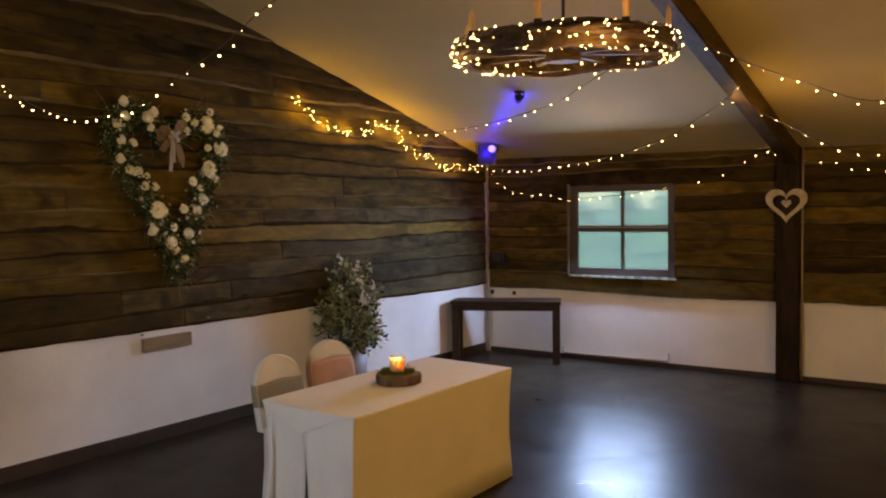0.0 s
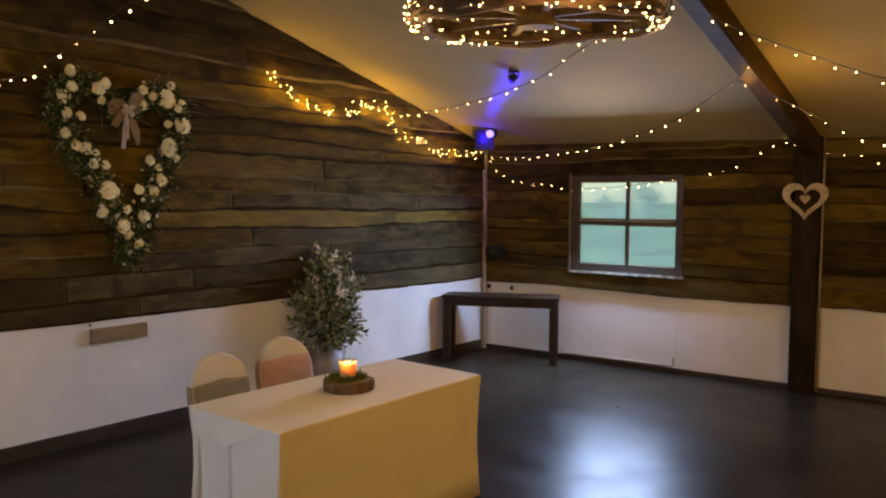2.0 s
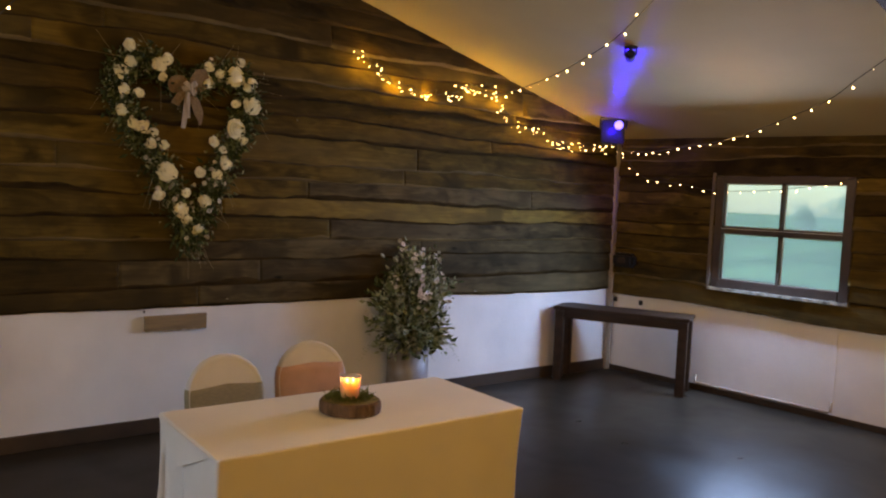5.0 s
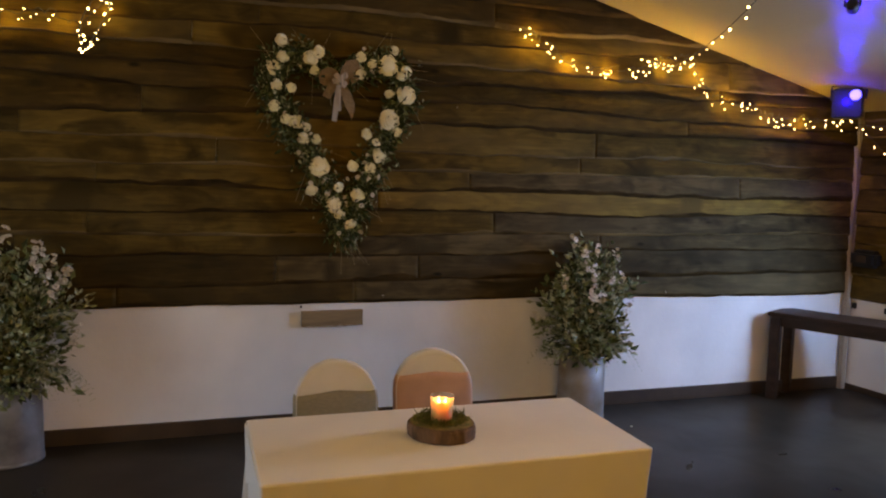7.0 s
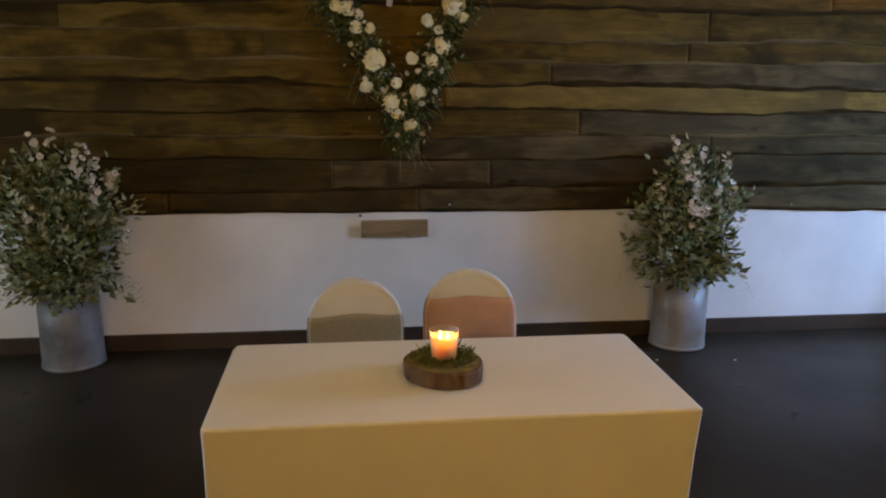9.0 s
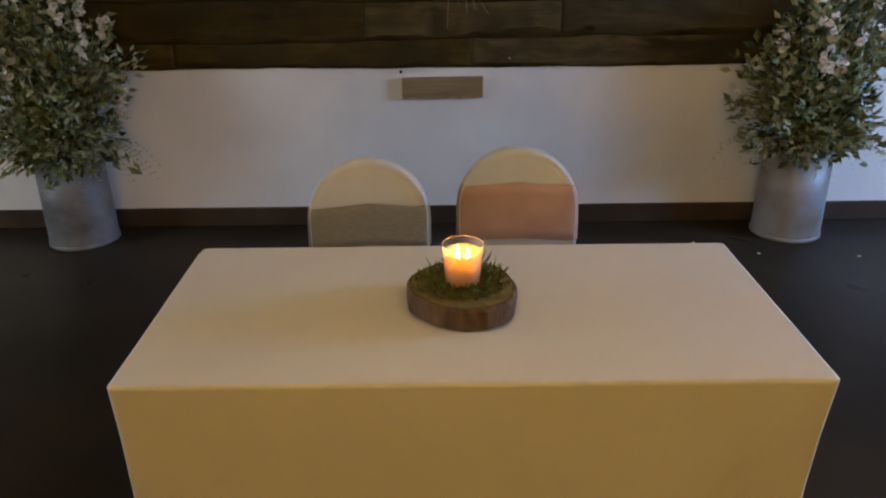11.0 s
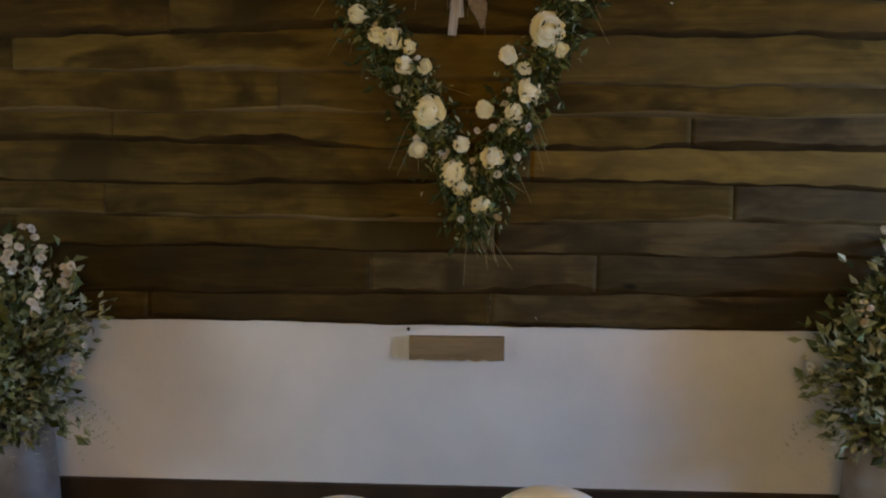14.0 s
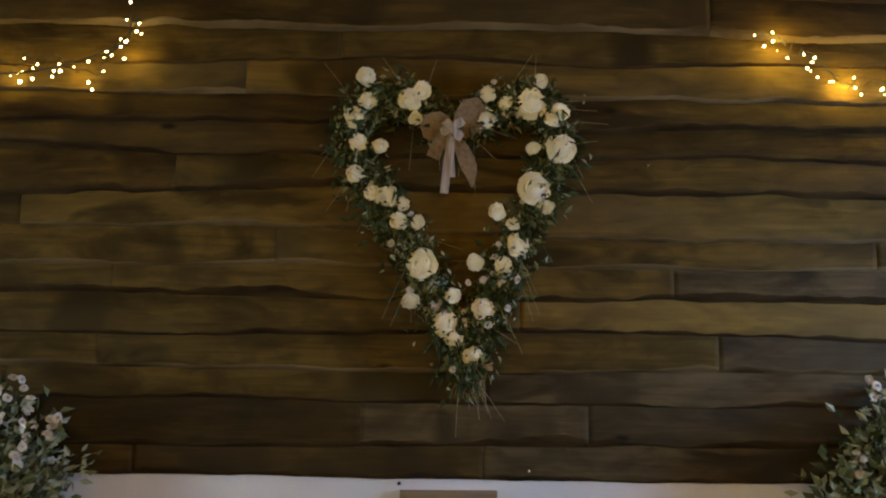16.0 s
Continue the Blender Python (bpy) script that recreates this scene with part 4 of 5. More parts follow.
# ---- chairs ----
def chair(at, turn, top_z, sash, sash_mat, label):
    c = thing("banquet_chair", pose(*at, 0, 0, 0, turn), label, "chair", "chairs behind the head table")
    w = 0.209
    lean = 0.07

    def arch(k, z0, z1, grow=0.0, n=28):
        """Outline of the back between two heights at depth parameter k."""
        pts = []
        straight = top_z - 0.20
        for i in range(n + 1):
            a = math.pi * i / n
            pts.append(((w + grow) * math.cos(a), straight + (0.20 + grow) * math.sin(a)))
        return pts
    # back: a soft slab
    b = bmesh.new()
    outline = arch(0, 0, 0)
    outline = [(w * 0.97, 0.44), (w * 0.99, 0.55)] + outline + [(-w * 0.99, 0.55), (-w * 0.97, 0.44)]
    layers = []
    for d, s in ((0.024, 0.90), (0.03, 0.965), (0.018, 0.995), (0.0, 1.0), (-0.018, 0.995), (-0.03, 0.965), (-0.024, 0.90)):
        zc = 0.6
        layers.append([b.verts.new((d - lean * (z - 0.44) / 0.46, y * s, zc + (z - zc) * (s if z > zc else 1))) for y, z in outline])
    for p, q in zip(layers, layers[1:]):
        for i in range(len(p) - 1):
            b.faces.new((p[i], p[i + 1], q[i + 1], q[i]))
    b.faces.new(layers[0])
    b.faces.new(list(reversed(layers[-1])))
    back = part("backrest", fixed(b), COVER, c)
    for p in back.data.polygons:
        p.use_smooth = len(p.vertices) == 4
    # sash band round the back
    b = bmesh.new()
    z0, z1 = sash
    rows = []
    for j in range(6):
        z = z0 + (z1 - z0) * j / 5
        h = max(0.0, (z - (top_z - 0.20)) / 0.20)
        half = w * math.sqrt(max(0.05, 1 - h * h)) + 0.004
        off = -lean * (z - 0.44) / 0.46
        ring = []
        for k in range(24):
            a = 2 * math.pi * k / 24
            sx = math.copysign(abs(math.cos(a)) ** 0.5, math.cos(a)) * 0.036
            sy = math.copysign(abs(math.sin(a)) ** 0.22, math.sin(a)) * half
            sag = 0.008 * math.cos(math.pi * sy / half) * (1 if j == 5 else 0.5) + 0.004 * noise.noise((k * 0.5, j, top_z * 9))
            ring.append(b.verts.new((sx + off, sy, z + sag)))
        rows.append(ring)
    for p, q in zip(rows, rows[1:]):
        for k in range(24):
            b.faces.new((p[k], p[(k + 1) % 24], q[(k + 1) % 24], q[k]))
    s = part("sash", fixed(b), sash_mat, c, "grey-green hessian band" if sash_mat is HESSIAN else "peach satin band", True)
    so = s.modifiers.new("thickness", "SOLIDIFY")
    so.thickness = 0.003
    # seat and skirt of the cover
    b = bmesh.new()
    rows = []
    for z, g in ((0.47, -0.02), (0.465, 0.0), (0.44, 0.006), (0.25, 0.004), (0.01, 0.02)):
        ring = []
        for k in range(32):
            a = 2 * math.pi * (k + 0.5) / 32
            x = math.copysign(abs(math.cos(a)) ** 0.4, math.cos(a)) * (0.2 + g) + 0.19
            y = math.copysign(abs(math.sin(a)) ** 0.4, math.sin(a)) * (0.2 + g)
            ring.append(b.verts.new((x + (0.006 * math.sin(k * 2.1) if z < 0.3 else 0), y, z)))
        rows.append(ring)
    for p, q in zip(rows, rows[1:]):
        for k in range(32):
            b.faces.new((p[k], p[(k + 1) % 32], q[(k + 1) % 32], q[k]))
    b.faces.new(rows[0])
    part("seat_cover", fixed(b), COVER, c, smooth=True)
    return c


chair((-3.785, 5.138), 3, 0.895, (0.6, 0.742), HESSIAN, "ivory-covered banquet chair with a grey-green hessian sash")
chair((-3.82, 5.65), -2, 0.917, (0.605, 0.80), PEACH, "ivory-covered banquet chair with a peach satin sash")

# ---- log slice, candle, moss ----
LX, LY = -3.045, 5.437
lobes = lambda a: 1 + 0.035 * math.sin(2 * a + 0.6) + 0.03 * math.sin(3 * a) + 0.012 * math.sin(9 * a) - 0.06 * math.exp(-((a - 0.2) ** 2) / 0.02)
log = thing("log_slice", pose(LX, LY, TZ + 0.003) @ Matrix.Diagonal((1.05, 1.06, 1, 1)), "thick slice of log with bark, used as a candle stand", "log slice")
bm = bmesh.new()
lathe(bm, [(0.122, 0.0), (0.13, 0.006), (0.132, 0.03), (0.131, 0.052), (0.126, 0.06), (0.12, 0.0605)], 64, None, lobes)
part("bark", fixed(bm), BARK, log)
bm = bmesh.new()
lathe(bm, [(0.1195, 0.061), (0.06, 0.0622), (0.001, 0.0625)], 64, None, lobes)
part("sawn_face", fixed(bm), MOSSY, log, "sawn face overgrown with thin moss")
moss = bmesh.new()
rnd = random.Random(8)


def moss_place(r):
    a = r.uniform(0, 2 * math.pi)
    d = r.uniform(0.05, 0.112) * (1 if math.cos(a) < 0.5 else 0.9)
    return (d * math.cos(a), d * math.sin(a), 0.061 + r.random() * 0.014), (math.cos(a) * 0.5, math.sin(a) * 0.5, 0.8)


leaf_cloud(moss, rnd, 850, moss_place, 0.0055, 0.3, 2.2)
leaf_cloud(moss, rnd, 130, moss_place, 0.0042, 0.25, 8.5)
mo = mesh_object("moss", moss, MOSS)
mo.matrix_basis = pose(LX, LY, TZ + 0.003)
tagged(mo, "loose green moss and sprigs round the candle on the log", "moss", kind="stuff")
candle = thing("candle", pose(LX - 0.005, LY, TZ + 0.0665) @ Matrix.Diagonal((1, 1, 0.93, 1)), "lit peach candle in a clear glass tumbler", "candle")
bm = bmesh.new()
lathe(bm, [(0.036, 0.0), (0.042, 0.003), (0.0505, 0.108), (0.0515, 0.11), (0.0495, 0.11)], 32, caps=(True, False))
g = part("glass", fixed(bm), CUP, candle, "clear glass tumbler", True)
g.visible_shadow = False
bm = bmesh.new()
lathe(bm, [(0.035, 0.004), (0.0405, 0.008), (0.0478, 0.088), (0.0455, 0.0905), (0.042, 0.087), (0.038, 0.06), (0.02, 0.053), (0.001, 0.052)], 28)
part("wax", fixed(bm), WAX, candle, smooth=True)
for fx, fy in ((0.008, 0.012), (-0.008, -0.012)):
    bm = bmesh.new()
    lathe(bm, [(0.001, 0.06), (0.0045, 0.067), (0.0058, 0.076), (0.0035, 0.09), (0.0005, 0.102)], 10, Matrix.Translation((fx, fy, 0)))
    part("flame", fixed(bm), FLAME, candle, "small yellow flame")


glow = new("candle_flame_light", bpy.data.lights.new("candle_flame_light", "POINT"))
glow.data.energy, glow.data.color, glow.data.shadow_soft_size = 0.08, (1.0, 0.36, 0.06), 0.01
glow.matrix_world = pose(LX - 0.005, LY, TZ + 0.0665 + 0.077)


# ---- planters and flowers ----
def blossom_mesh(name, r, petals, mat, layers=3, seed=0, cup=0.5):
    """A flower facing +x, built of curved petals."""
    rnd = random.Random(seed)
    b = bmesh.new()
    for L in range(layers):
        f = 1 - L / (layers + 0.4)
        open_ = radians(78 - 62 * L / max(1, layers - 1)) if layers > 1 else radians(65)
        for k in range(petals):
            a = 2 * math.pi * (k + 0.5 * L + rnd.uniform(-0.15, 0.15)) / petals
            ln, w = r * f * rnd.uniform(0.9, 1.1), r * f * 0.62
            out = Vector((0, math.cos(a), math.sin(a)))
            side = Vector((0, -math.sin(a), math.cos(a)))
            grid = []
            for i in range(4):
                t = i / 3
                an = open_ * (0.55 + 0.5 * t)
                c = Vector((1, 0, 0)) * (ln * t * math.cos(an) + 0.12 * r * L) + out * (ln * t * math.sin(an) + 0.03 * r)
                ww = w * math.sin(math.pi * (0.12 + 0.72 * t)) * 1.05
                grid.append([b.verts.new(c + side * ww * s + Vector((1, 0, 0)) * cup * r * 0.3 * abs(s) ** 2 * t + Vector((1, 0, 0)) * rnd.uniform(-0.03, 0.03) * r) for s in (-1, 0, 1)])
            for i in range(3):
                for j in range(2):
                    b.faces.new((grid[i][j], grid[i][j + 1], grid[i + 1][j + 1], grid[i + 1][j]))
    if layers > 3:
        # a full heart of tightly folded petals
        core = bmesh.ops.create_icosphere(b, subdivisions=2, radius=r * 0.82, matrix=Matrix.Translation((r * 0.08, 0, 0)))["verts"]
        for v in core:
            v.co *= 1 + 0.09 * noise.noise(v.co * 4.5 / r + Vector((seed, 3, 7)))
    else:
        bmesh.ops.create_icosphere(b, subdivisions=1, radius=r * 0.22, matrix=Matrix.Translation((r * 0.2, 0, 0)))
    me = bpy.data.meshes.new(name)
    b.normal_update()
    b.to_mesh(me)
    b.free()
    me.materials.append(mat)
    for p in me.polygons:
        p.use_smooth = True
    return me


PEONY = blossom_mesh("peony", 1.0, 8, PETAL, 5, 1)
ROSE = blossom_mesh("rose", 1.0, 6, PETAL, 5, 2, 0.8)
SMALL = blossom_mesh("small_blossom", 1.0, 5, PETAL_PALE, 2, 3)


def aim_flower(at, direction, r, roll=0):
    q = Vector(direction).to_track_quat("X", "Z").to_matrix().to_4x4()
    return Matrix.Translation(at) @ q @ Matrix.Rotation(roll, 4, "X") @ Matrix.Diagonal((r, r, r, 1))


def planter(x, y, seed, mat, lean, label, flower_label):
    can = thing("milk_churn", pose(x, y, 0), label, "churn", "churns beside the table")
    b = bmesh.new()
    lathe(b, [(0.18, 0.004), (0.181, 0.026), (0.178, 0.25), (0.176, 0.47), (0.17, 0.47), (0.168, 0.44), (0.168, 0.03), (0.001, 0.03)], 40)
    part("body", fixed(b), mat, can, smooth=True)
    for nm, prof in (("rolled_rim", [(0.1765, 0.464), (0.182, 0.468), (0.183, 0.479), (0.18, 0.49), (0.172, 0.49), (0.1705, 0.471)]), ("base_ring", [(0.17, 0.0), (0.186, 0.001), (0.1865, 0.018), (0.1815, 0.024)])):
        b = bmesh.new()
        lathe(b, prof, 40, caps=(False, False))
        part(nm, fixed(b), mat, can, smooth=True)
    r = random.Random(seed)
    fl = thing("flower_arrangement", pose(x, y, 0.47), flower_label, "flowers", "flower arrangements in churns")
    tips = []
    for _ in range(130):
        a, e = r.uniform(0, 2 * math.pi), math.asin(r.uniform(-0.35, 1.0))
        R = r.uniform(0.62, 1.0)
        p = Vector((0.32 * R * math.cos(e) * math.cos(a), (0.4 + lean) * R * math.cos(e) * math.sin(a), 0.4 + 0.5 * R * math.sin(e)))
        if p.x < -0.15:
            p.x = -0.15 + r.uniform(0, 0.05)
        tips.append(p)
    for _ in range(46):
        a, R = r.uniform(-1.9, 1.9), r.uniform(0.2, 0.4)
        tips.append(Vector((max(-0.14, R * math.cos(a) * 0.8), R * math.sin(a) * 0.95, r.uniform(-0.02, 0.24))))
    for p in tips:
        b = bmesh.new()
        mid = p * 0.5 + Vector((0, 0, 0.1))
        tube(b, [(p.x * 0.1, p.y * 0.1, 0.0), mid, p], 0.003, 3, 0.5)
        part("stem", b, STEM, fl)

    def along(rr):
        p = rr.choice(tips)
        t = rr.uniform(0.3, 1.05)
        q = p * t + Vector((0, 0, 0.1)) * (1 - abs(2 * min(t, 1) - 1))
        d = p.normalized() + Vector((0, 0, -0.35))
        return q + Vector((rr.gauss(0, 0.03), rr.gauss(0, 0.03), rr.gauss(0, 0.03))), d
    for nm, mt, n, s, lg in (("leaves", LEAF, 1500, 0.031, 2.0), ("grey_leaves", LEAF_GREY, 1900, 0.025, 2.1), ("dark_leaves", LEAF_DARK, 500, 0.034, 2.0)):
        b = bmesh.new()
        leaf_cloud(b, r, n, along, s, 0.25, lg)
        part(nm, b, mt, fl)
    # drooping fern sprigs round the rim
    b = bmesh.new()
    for _ in range(26):
        a = r.uniform(-2.0, 2.0)
        for s in range(16):
            t = s / 16
            p = Vector((0.15 + 0.22 * t, 0, 0.06 + 0.22 * t - 0.42 * t * t))
            p = Matrix.Rotation(a, 3, "Z") @ p
            p.y *= 1.35
            if p.x < -0.14:
                continue
            for sd in (-1, 1):
                leaf_cloud(b, r, 1, lambda rr: (p, Matrix.Rotation(a, 3, "Z") @ Vector((0.4, sd * 0.9, -0.5))), 0.011 * (1.2 - t), 0.1, 3)
    part("fern_frond", b, LEAF_GREY, fl)
    # blossoms on the outer tips
    outer = [p for p in tips if p.length > 0.38 and p.x > -0.1]
    for k, p in enumerate(outer[:16]):
        for j in range(r.choice((3, 5, 6, 8))):
            q = p * 1.03 + (p.normalized() * 0.4 + Vector((0, 0, 0.6))) * j * 0.02 + Vector((r.gauss(0, 0.014), r.gauss(0, 0.014), r.gauss(0, 0.014)))
            share("blossom", SMALL, fl, aim_flower(q, p.normalized() * 0.6 + Vector((r.gauss(0.5, 0.4), r.gauss(0, 0.5), r.gauss(0.1, 0.5))), r.uniform(0.012, 0.022), r.random() * 6))
    return can


planter(-5.31, 3.385, 21, TIN, 0.03, "tall galvanised steel milk churn standing on the floor", "loose bunch of green foliage with small white blossoms in a churn")
planter(-5.31, 7.31, 22, TIN_WORN, -0.02, "stained galvanised milk churn standing on the floor", "loose bunch of green foliage and white flower spikes in a churn")

# ---- heart wreath ----
wreath = thing("heart_wreath", pose(-5.455, 5.393, 2.0), "large heart-shaped wreath of foliage, cream roses and a burlap bow", "wreath")
HEART = [(5.4, 2.44), (5.25, 2.56), (5.08, 2.6), (4.965, 2.48), (5.0, 2.31), (5.12, 2.09), (5.275, 1.84), (5.4, 1.6), (5.47, 1.4), (5.555, 1.64), (5.66, 1.9), (5.785, 2.17), (5.865, 2.37), (5.8, 2.57), (5.65, 2.58), (5.52, 2.52), (5.4, 2.44)]
line = spline([(0.03, y - 5.4, z - 2.0) for y, z in HEART], 120)
bm = bmesh.new()
tube(bm, line, 0.022, 6)
part("wreath_frame", bm, TWIG, wreath, "twisted twig frame")
rnd = random.Random(31)


def on_heart(spread):
    def place(r):
        i = r.randrange(len(line) - 1)
        p, d = line[i], (line[i + 1] - line[i]).normalized()
        off = Vector((abs(r.gauss(0.02, 0.035)), r.gauss(0, spread), r.gauss(0, spread)))
        out = Vector((0.35, p.y * 0.6, p.z * 0.3 - 0.35))
        return p + off, out + d * r.uniform(-0.6, 0.6)
    return place


for nm, mt, n, s, sp in (("leaves", LEAF, 2400, 0.018, 0.044), ("dark_leaves", LEAF_DARK, 2600, 0.024, 0.05), ("grey_leaves", LEAF_GREY, 1000, 0.014, 0.05)):
    bm = bmesh.new()
    leaf_cloud(bm, rnd, n, on_heart(sp), s, 0.25, 2.4)
    part(nm, bm, mt, wreath)
bm = bmesh.new()
for _ in range(90):
    p = line[rnd.randrange(len(line))]
    d = Vector((rnd.uniform(0, 0.5), p.y * 1.2 + rnd.gauss(0, 0.25), -0.45 + rnd.gauss(0, 0.5) + (rnd.uniform(0, 1.2) if p.z > 0.5 else 0))).normalized()
    L = rnd.uniform(0.12, 0.32)
    tube(bm, [p, p + d * L * 0.5 + Vector((0.01, 0, 0)), p + d * L + Vector((0, 0, -0.035))], 0.0019, 3, 0.4)
for k in range(16):
    p = Vector((0.04, 0.07 + rnd.gauss(0, 0.02), -0.6))
    tube(bm, [p, p + Vector((0.01, rnd.gauss(0, 0.03), -rnd.uniform(0.06, 0.16)))], 0.0025, 3, 0.4)
part("dry_straw", bm, STRAW, wreath)
BIG = [(5.28, 1.855, 58), (5.755, 2.19, 62), (5.88, 2.37, 56), (5.75, 2.56, 60), (4.975, 2.5, 38), (5.215, 2.58, 42), (5.38, 1.6, 46), (5.545, 1.665, 42), (5.54, 2.5, 40), (5.69, 1.945, 42), (5.12, 2.15, 38)]
MID = [(5.02, 2.68), (5.265, 2.62), (5.03, 2.57), (5.24, 2.5), (4.99, 2.39), (5.085, 2.37), (4.98, 2.25), (5.055, 2.17), (5.19, 2.12), (5.17, 2.045), (5.26, 2.04), (5.23, 1.705), (5.41, 1.725), (5.42, 1.54), (5.5, 1.47),
       (5.51, 1.87), (5.635, 1.86), (5.67, 2.035), (5.6, 2.09), (5.84, 2.5), (5.87, 2.53), (5.79, 2.67), (5.56, 2.61), (5.64, 2.57), (5.76, 2.37), (5.82, 2.12)]
for y, z, r in BIG:
    share("flower", PEONY if r > 50 else ROSE, wreath, aim_flower((0.098, y - 5.4, z - 2.0), (1, rnd.gauss(0, 0.15), rnd.gauss(0.05, 0.15)), r * 0.00115, rnd.random() * 6))
for y, z in MID:
    share("flower", ROSE, wreath, aim_flower((0.098, y - 5.4, z - 2.0), (1, rnd.gauss(0, 0.3), rnd.gauss(0, 0.3)), rnd.uniform(0.028, 0.043), rnd.random() * 6))
for _ in range(70):
    p, d = on_heart(0.05)(rnd)
    if abs(p.y) < 0.14 and p.z > 0.3:
        continue
    share("blossom", SMALL, wreath, aim_flower((p.x + 0.03, p.y, p.z), (1, rnd.gauss(0, 0.4), rnd.gauss(0, 0.4)), rnd.uniform(0.011, 0.02), rnd.random() * 6))


def strip(bm, pts, widths, mat_side=(0, 1, 0), thick=0.003):
    """A ribbon through pts, of the given half-widths, spread along the side direction."""
    pts = [Vector(p) for p in pts]
    rows = []
    for i, p in enumerate(pts):
        d = (pts[min(i + 1, len(pts) - 1)] - pts[max(i - 1, 0)]).normalized()
        side = d.cross(Vector((1, 0.15, 0))).normalized()
        nrm = side.cross(d) * thick
        w = widths[i]
        rows.append([bm.verts.new(q) for q in (p - side * w, p + side * w, p + side * w + nrm, p - side * w + nrm)])
    for a, b in zip(rows, rows[1:]):
        for k in range(4):
            bm.faces.new((a[k], a[(k + 1) % 4], b[(k + 1) % 4], b[k]))
    bm.faces.new(rows[0])
    bm.faces.new(list(reversed(rows[-1])))


BO = Vector((0.12, 0.005, 0.435))
BOW = 0.86
for pts, ws in (([(0, 0, 0), (0.04, -0.05, 0.05), (0.03, -0.11, 0.04), (0.0, -0.1, -0.01), (0.0, 0, 0)], (0.012, 0.035, 0.045, 0.035, 0.012)),
                ([(0, 0, 0), (0.04, 0.05, 0.07), (0.03, 0.1, 0.13), (0.0, 0.11, 0.04), (0.0, 0, 0)], (0.012, 0.04, 0.05, 0.04, 0.012))):
    bm = bmesh.new()
    strip(bm, [BO + BOW * Vector(p) for p in spline(pts, 14)], list(np.interp(np.linspace(0, 4, 14), range(5), ws)))
    part("bow_loop", fixed(bm), BURLAP, wreath, "brown burlap bow loop")
for pts, ws in (([(0.01, 0, 0), (0.03, 0.05, -0.1), (0.02, 0.09, -0.2), (0.02, 0.1, -0.28)], (0.012, 0.033, 0.036, 0.005)), ([(0.01, 0, 0), (0.03, -0.06, -0.05), (0.0, -0.1, -0.13)], (0.012, 0.03, 0.03))):
    bm = bmesh.new()
    q = spline(pts, 10)
    strip(bm, [BO + BOW * Vector(p) for p in q], list(np.interp(np.linspace(0, len(ws) - 1, 10), range(len(ws)), ws)))
    part("bow_tail", fixed(bm), BURLAP, wreath)
bm = bmesh.new()
strip(bm, [BO + Vector(p) for p in spline([(0.02, 0, 0), (0.035, -0.02, -0.12), (0.03, -0.035, -0.27)], 8)], [0.018] * 8)
strip(bm, [BO + Vector(p) for p in spline([(0.025, 0.0, 0), (0.04, -0.005, -0.1), (0.035, 0.0, -0.2)], 8)], [0.012] * 8)
part("ribbon", fixed(bm), RIBBON, wreath, "striped pale ribbon tails")
for pts in ([(0.045, -0.05, -0.01), (0.06, 0.0, 0.012), (0.05, 0.045, 0.045)], [(0.05, -0.035, 0.04), (0.066, 0.0, 0.0), (0.05, 0.038, -0.035)]):
    bm = bmesh.new()
    strip(bm, [BO + Vector(p) for p in spline(pts, 8)], [0.017, 0.02, 0.019, 0.013, 0.013, 0.019, 0.02, 0.017])
    part("ribbon_loop", fixed(bm), RIBBON, wreath, "striped pale ribbon bow")
bm = bmesh.new()
lathe(bm, [(0.002, -0.026), (0.016, -0.018), (0.021, 0.0), (0.017, 0.016), (0.002, 0.026)], 12, Matrix.Translation(BO + Vector((0.03, 0, 0))))
part("bow_knot", fixed(bm), RIBBON, wreath, smooth=True)

# ---- bright screw heads in the boards ----
SCREWS = ((8.115, 0.925), (5.752, 0.953), (6.274, 2.314))
for y, z in SCREWS:
    bm = bmesh.new()
    lathe(bm, [(0.004, 0), (0.004, 0.02), (0.008, 0.021), (0.0075, 0.0245), (0.001, 0.026)], 8, pose(-5.45, y, z, 0, 90, 0))
    tagged(mesh_object("screw", fixed(bm), STEEL, True), "small bright screw head in a cladding board", "screw", "screws in the cladding")

# ---- plaque on the plaster ----
bm = bmesh.new()
n = 24
lowr = [(5.18 + 0.435 * i / n, 0.737 + 0.006 * noise.noise((i * 0.5, 3, 3))) for i in range(n + 1)]
prism(bm, lowr + [(5.615, 0.848), (5.18, 0.844)], WX + 0.003, WX + 0.035, "x")
tagged(mesh_object("wall_plaque", fixed(bm), PLAQUE), "small brown wooden plank fixed to the white plaster", "plaque")
bm = bmesh.new()
lathe(bm, [(0.003, 0), (0.004, 0.02), (0.009, 0.021), (0.008, 0.026), (0.001, 0.027)], 8, pose(WX, 5.176, 0.878, 0, 90, 0))
tagged(mesh_object("nail", fixed(bm), BLACK), "dark nail head in the plaster", "nail")

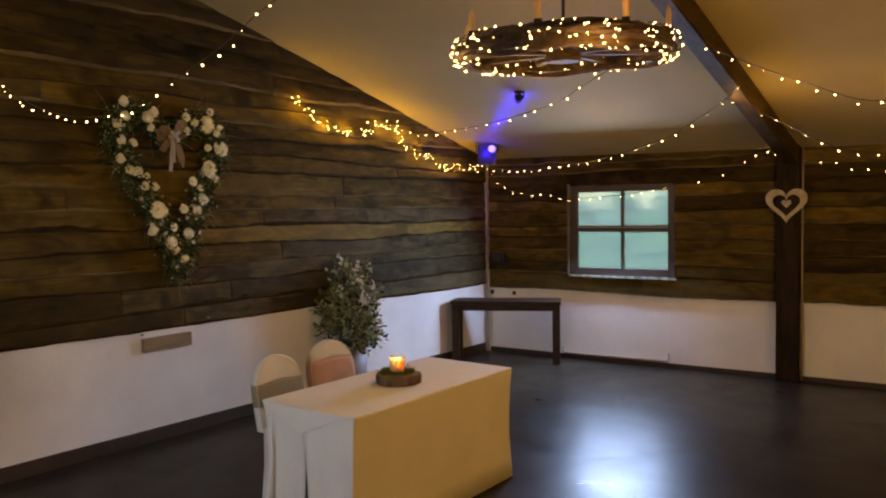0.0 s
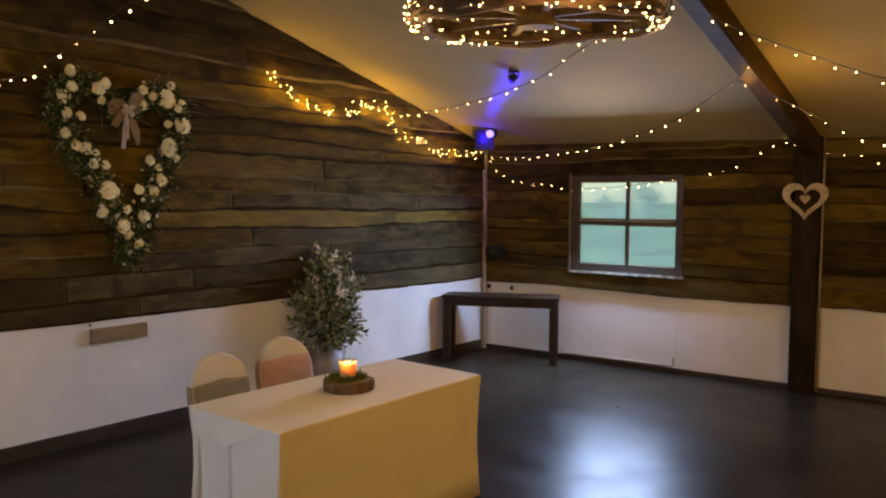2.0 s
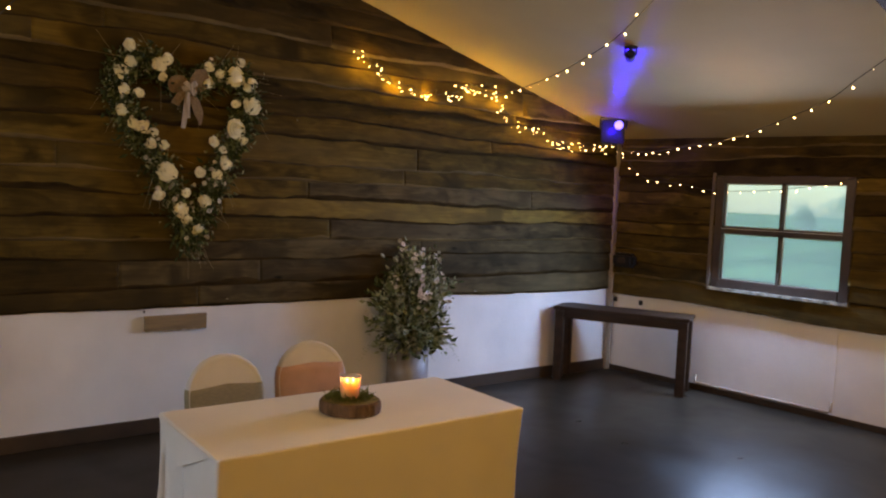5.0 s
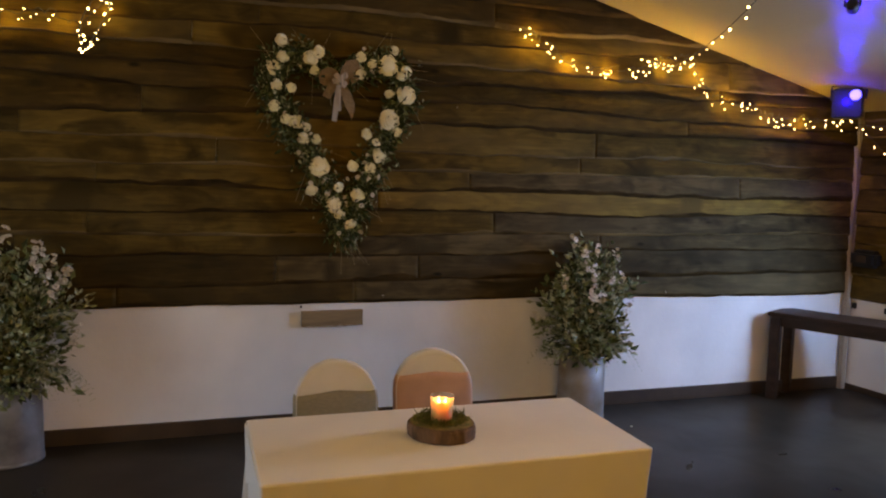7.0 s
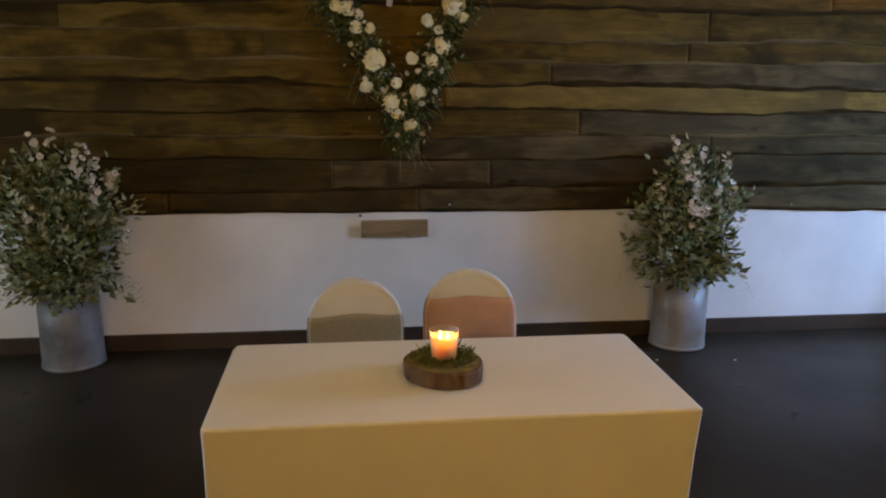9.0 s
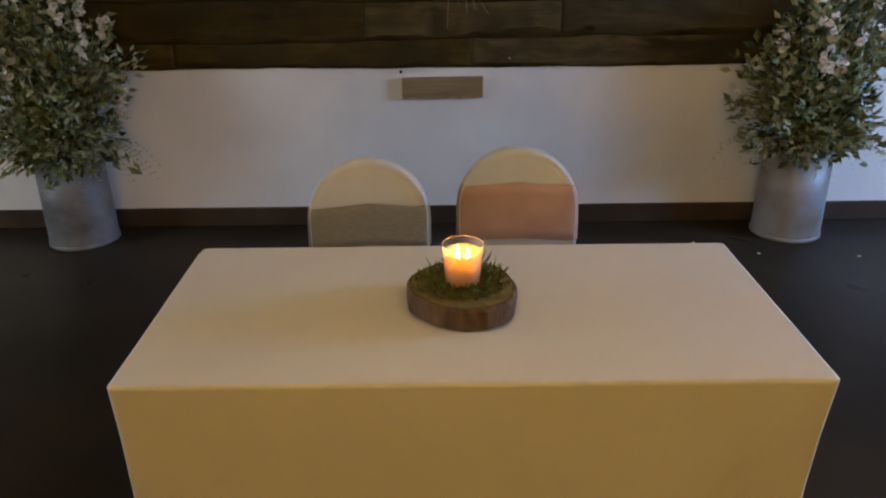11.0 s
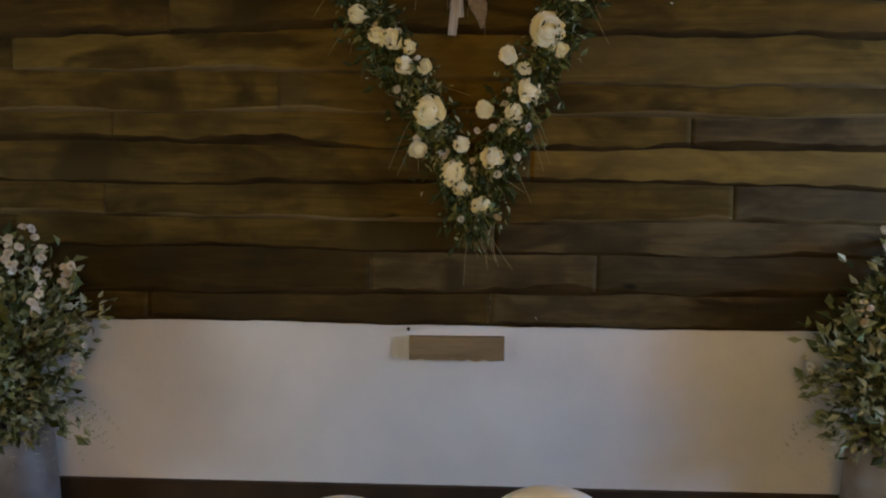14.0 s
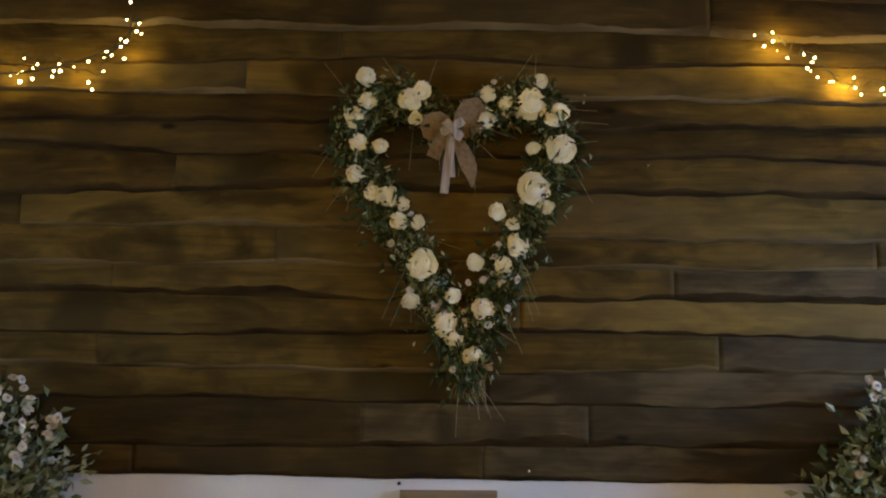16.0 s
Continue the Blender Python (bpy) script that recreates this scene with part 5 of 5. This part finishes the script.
# ---- console table in the corner ----
con = thing("console_table", pose(-4.89, 9.575, 0, 0, 0, 27.8), "long narrow dark-varnished wooden table standing askew in the corner", "table")
L, D, H = 1.31, 0.4, 0.745
bm = bmesh.new()
box(bm, (-L / 2, -D / 2, H - 0.035), (L / 2, D / 2, H), bevel=0.008)
part("tabletop", bm, DARKWOOD, con)
for y in (-D / 2 + 0.03, D / 2 - 0.05):
    bm = bmesh.new()
    box(bm, (-L / 2 + 0.1, y, H - 0.115), (L / 2 - 0.1, y + 0.02, H - 0.036), bevel=0.003)
    part("apron", bm, DARKWOOD, con)
for sx in (-1, 1):
    for sy in (-1, 1):
        bm = bmesh.new()
        x, y = sx * (L / 2 - 0.06), sy * (D / 2 - 0.05)
        box(bm, (x - 0.042, y - 0.038, 0), (x + 0.042, y + 0.038, H - 0.036), bevel=0.006)
        part("leg", bm, DARKWOOD, con)

# ---- speaker box, sockets ----
sp = thing("wall_box", NORTH @ pose(0.225, -0.03, 1.2), "small black rounded box on the clad wall", "speaker")
bm = bmesh.new()
box(bm, (-0.13, -0.11, -0.075), (0.13, 0.0, 0.075), bevel=0.03)
part("housing", bm, BLACK, sp)
bm = bmesh.new()
box(bm, (-0.05, -0.118, -0.03), (0.05, -0.111, 0.03), bevel=0.003)
part("front_panel", bm, FRAME, sp)
for u in (0.065, 0.385):
    so = thing("wall_socket", NORTH @ pose(u + 0.02, -0.001, 0.765), "small dark fitting on the white plaster", "socket", "wall fittings")
    bm = bmesh.new()
    box(bm, (-0.022, -0.018, -0.025), (0.022, 0, 0.025), bevel=0.004)
    part("plate", bm, BLACK, so)

# ---- white heart on the post ----
hh = thing("heart_ornament", NORTH @ pose(3.615, -0.125, 1.815), "whitewashed open wooden heart hung on the timber post", "ornament")


def heart_curve(s, n=48):
    pts = []
    for i in range(n):
        t = 2 * math.pi * i / n
        pts.append((s * 16 * math.sin(t) ** 3 / 16.5, s * (13 * math.cos(t) - 5 * math.cos(2 * t) - 2 * math.cos(3 * t) - math.cos(4 * t) + 2.5) / 16.5))
    return pts


bm = bmesh.new()
o, i_ = heart_curve(0.205), heart_curve(0.135)
rows = [[bm.verts.new((x, y, z * 0.98)) for x, z in ring] for ring, y in ((o, 0.0), (o, -0.02), (i_, -0.024), (i_, 0.0))]
for k in range(4):
    a, b = rows[k], rows[(k + 1) % 4]
    for j in range(48):
        bm.faces.new((a[j], a[(j + 1) % 48], b[(j + 1) % 48], b[j]))
part("heart_frame", fixed(bm), WHITEWOOD, hh)
bm = bmesh.new()
prism(bm, [(x, z + 0.02) for x, z in heart_curve(0.048, 32)], -0.018, -0.006, "y")
part("inner_heart", fixed(bm), WHITEWOOD, hh)
bm = bmesh.new()
tube(bm, [(0, -0.01, 0.06), (0, -0.01, 0.125)], 0.0015, 4)
part("string", bm, STRAW, hh)

# ---- scraps on the floor ----
rnd = random.Random(4)
for x, y in ((-5.0, 7.05), (-4.95, 7.55), (-5.15, 6.75)):
    bm = bmesh.new()
    bmesh.ops.create_icosphere(bm, subdivisions=1, radius=0.008, matrix=pose(x, y, 0.004) @ Matrix.Diagonal((1, 1.4, 0.5, 1)))
    tagged(mesh_object("fallen_petal", bm, PETAL), "tiny pale petal fallen on the dark floor", "petal", "fallen petals")
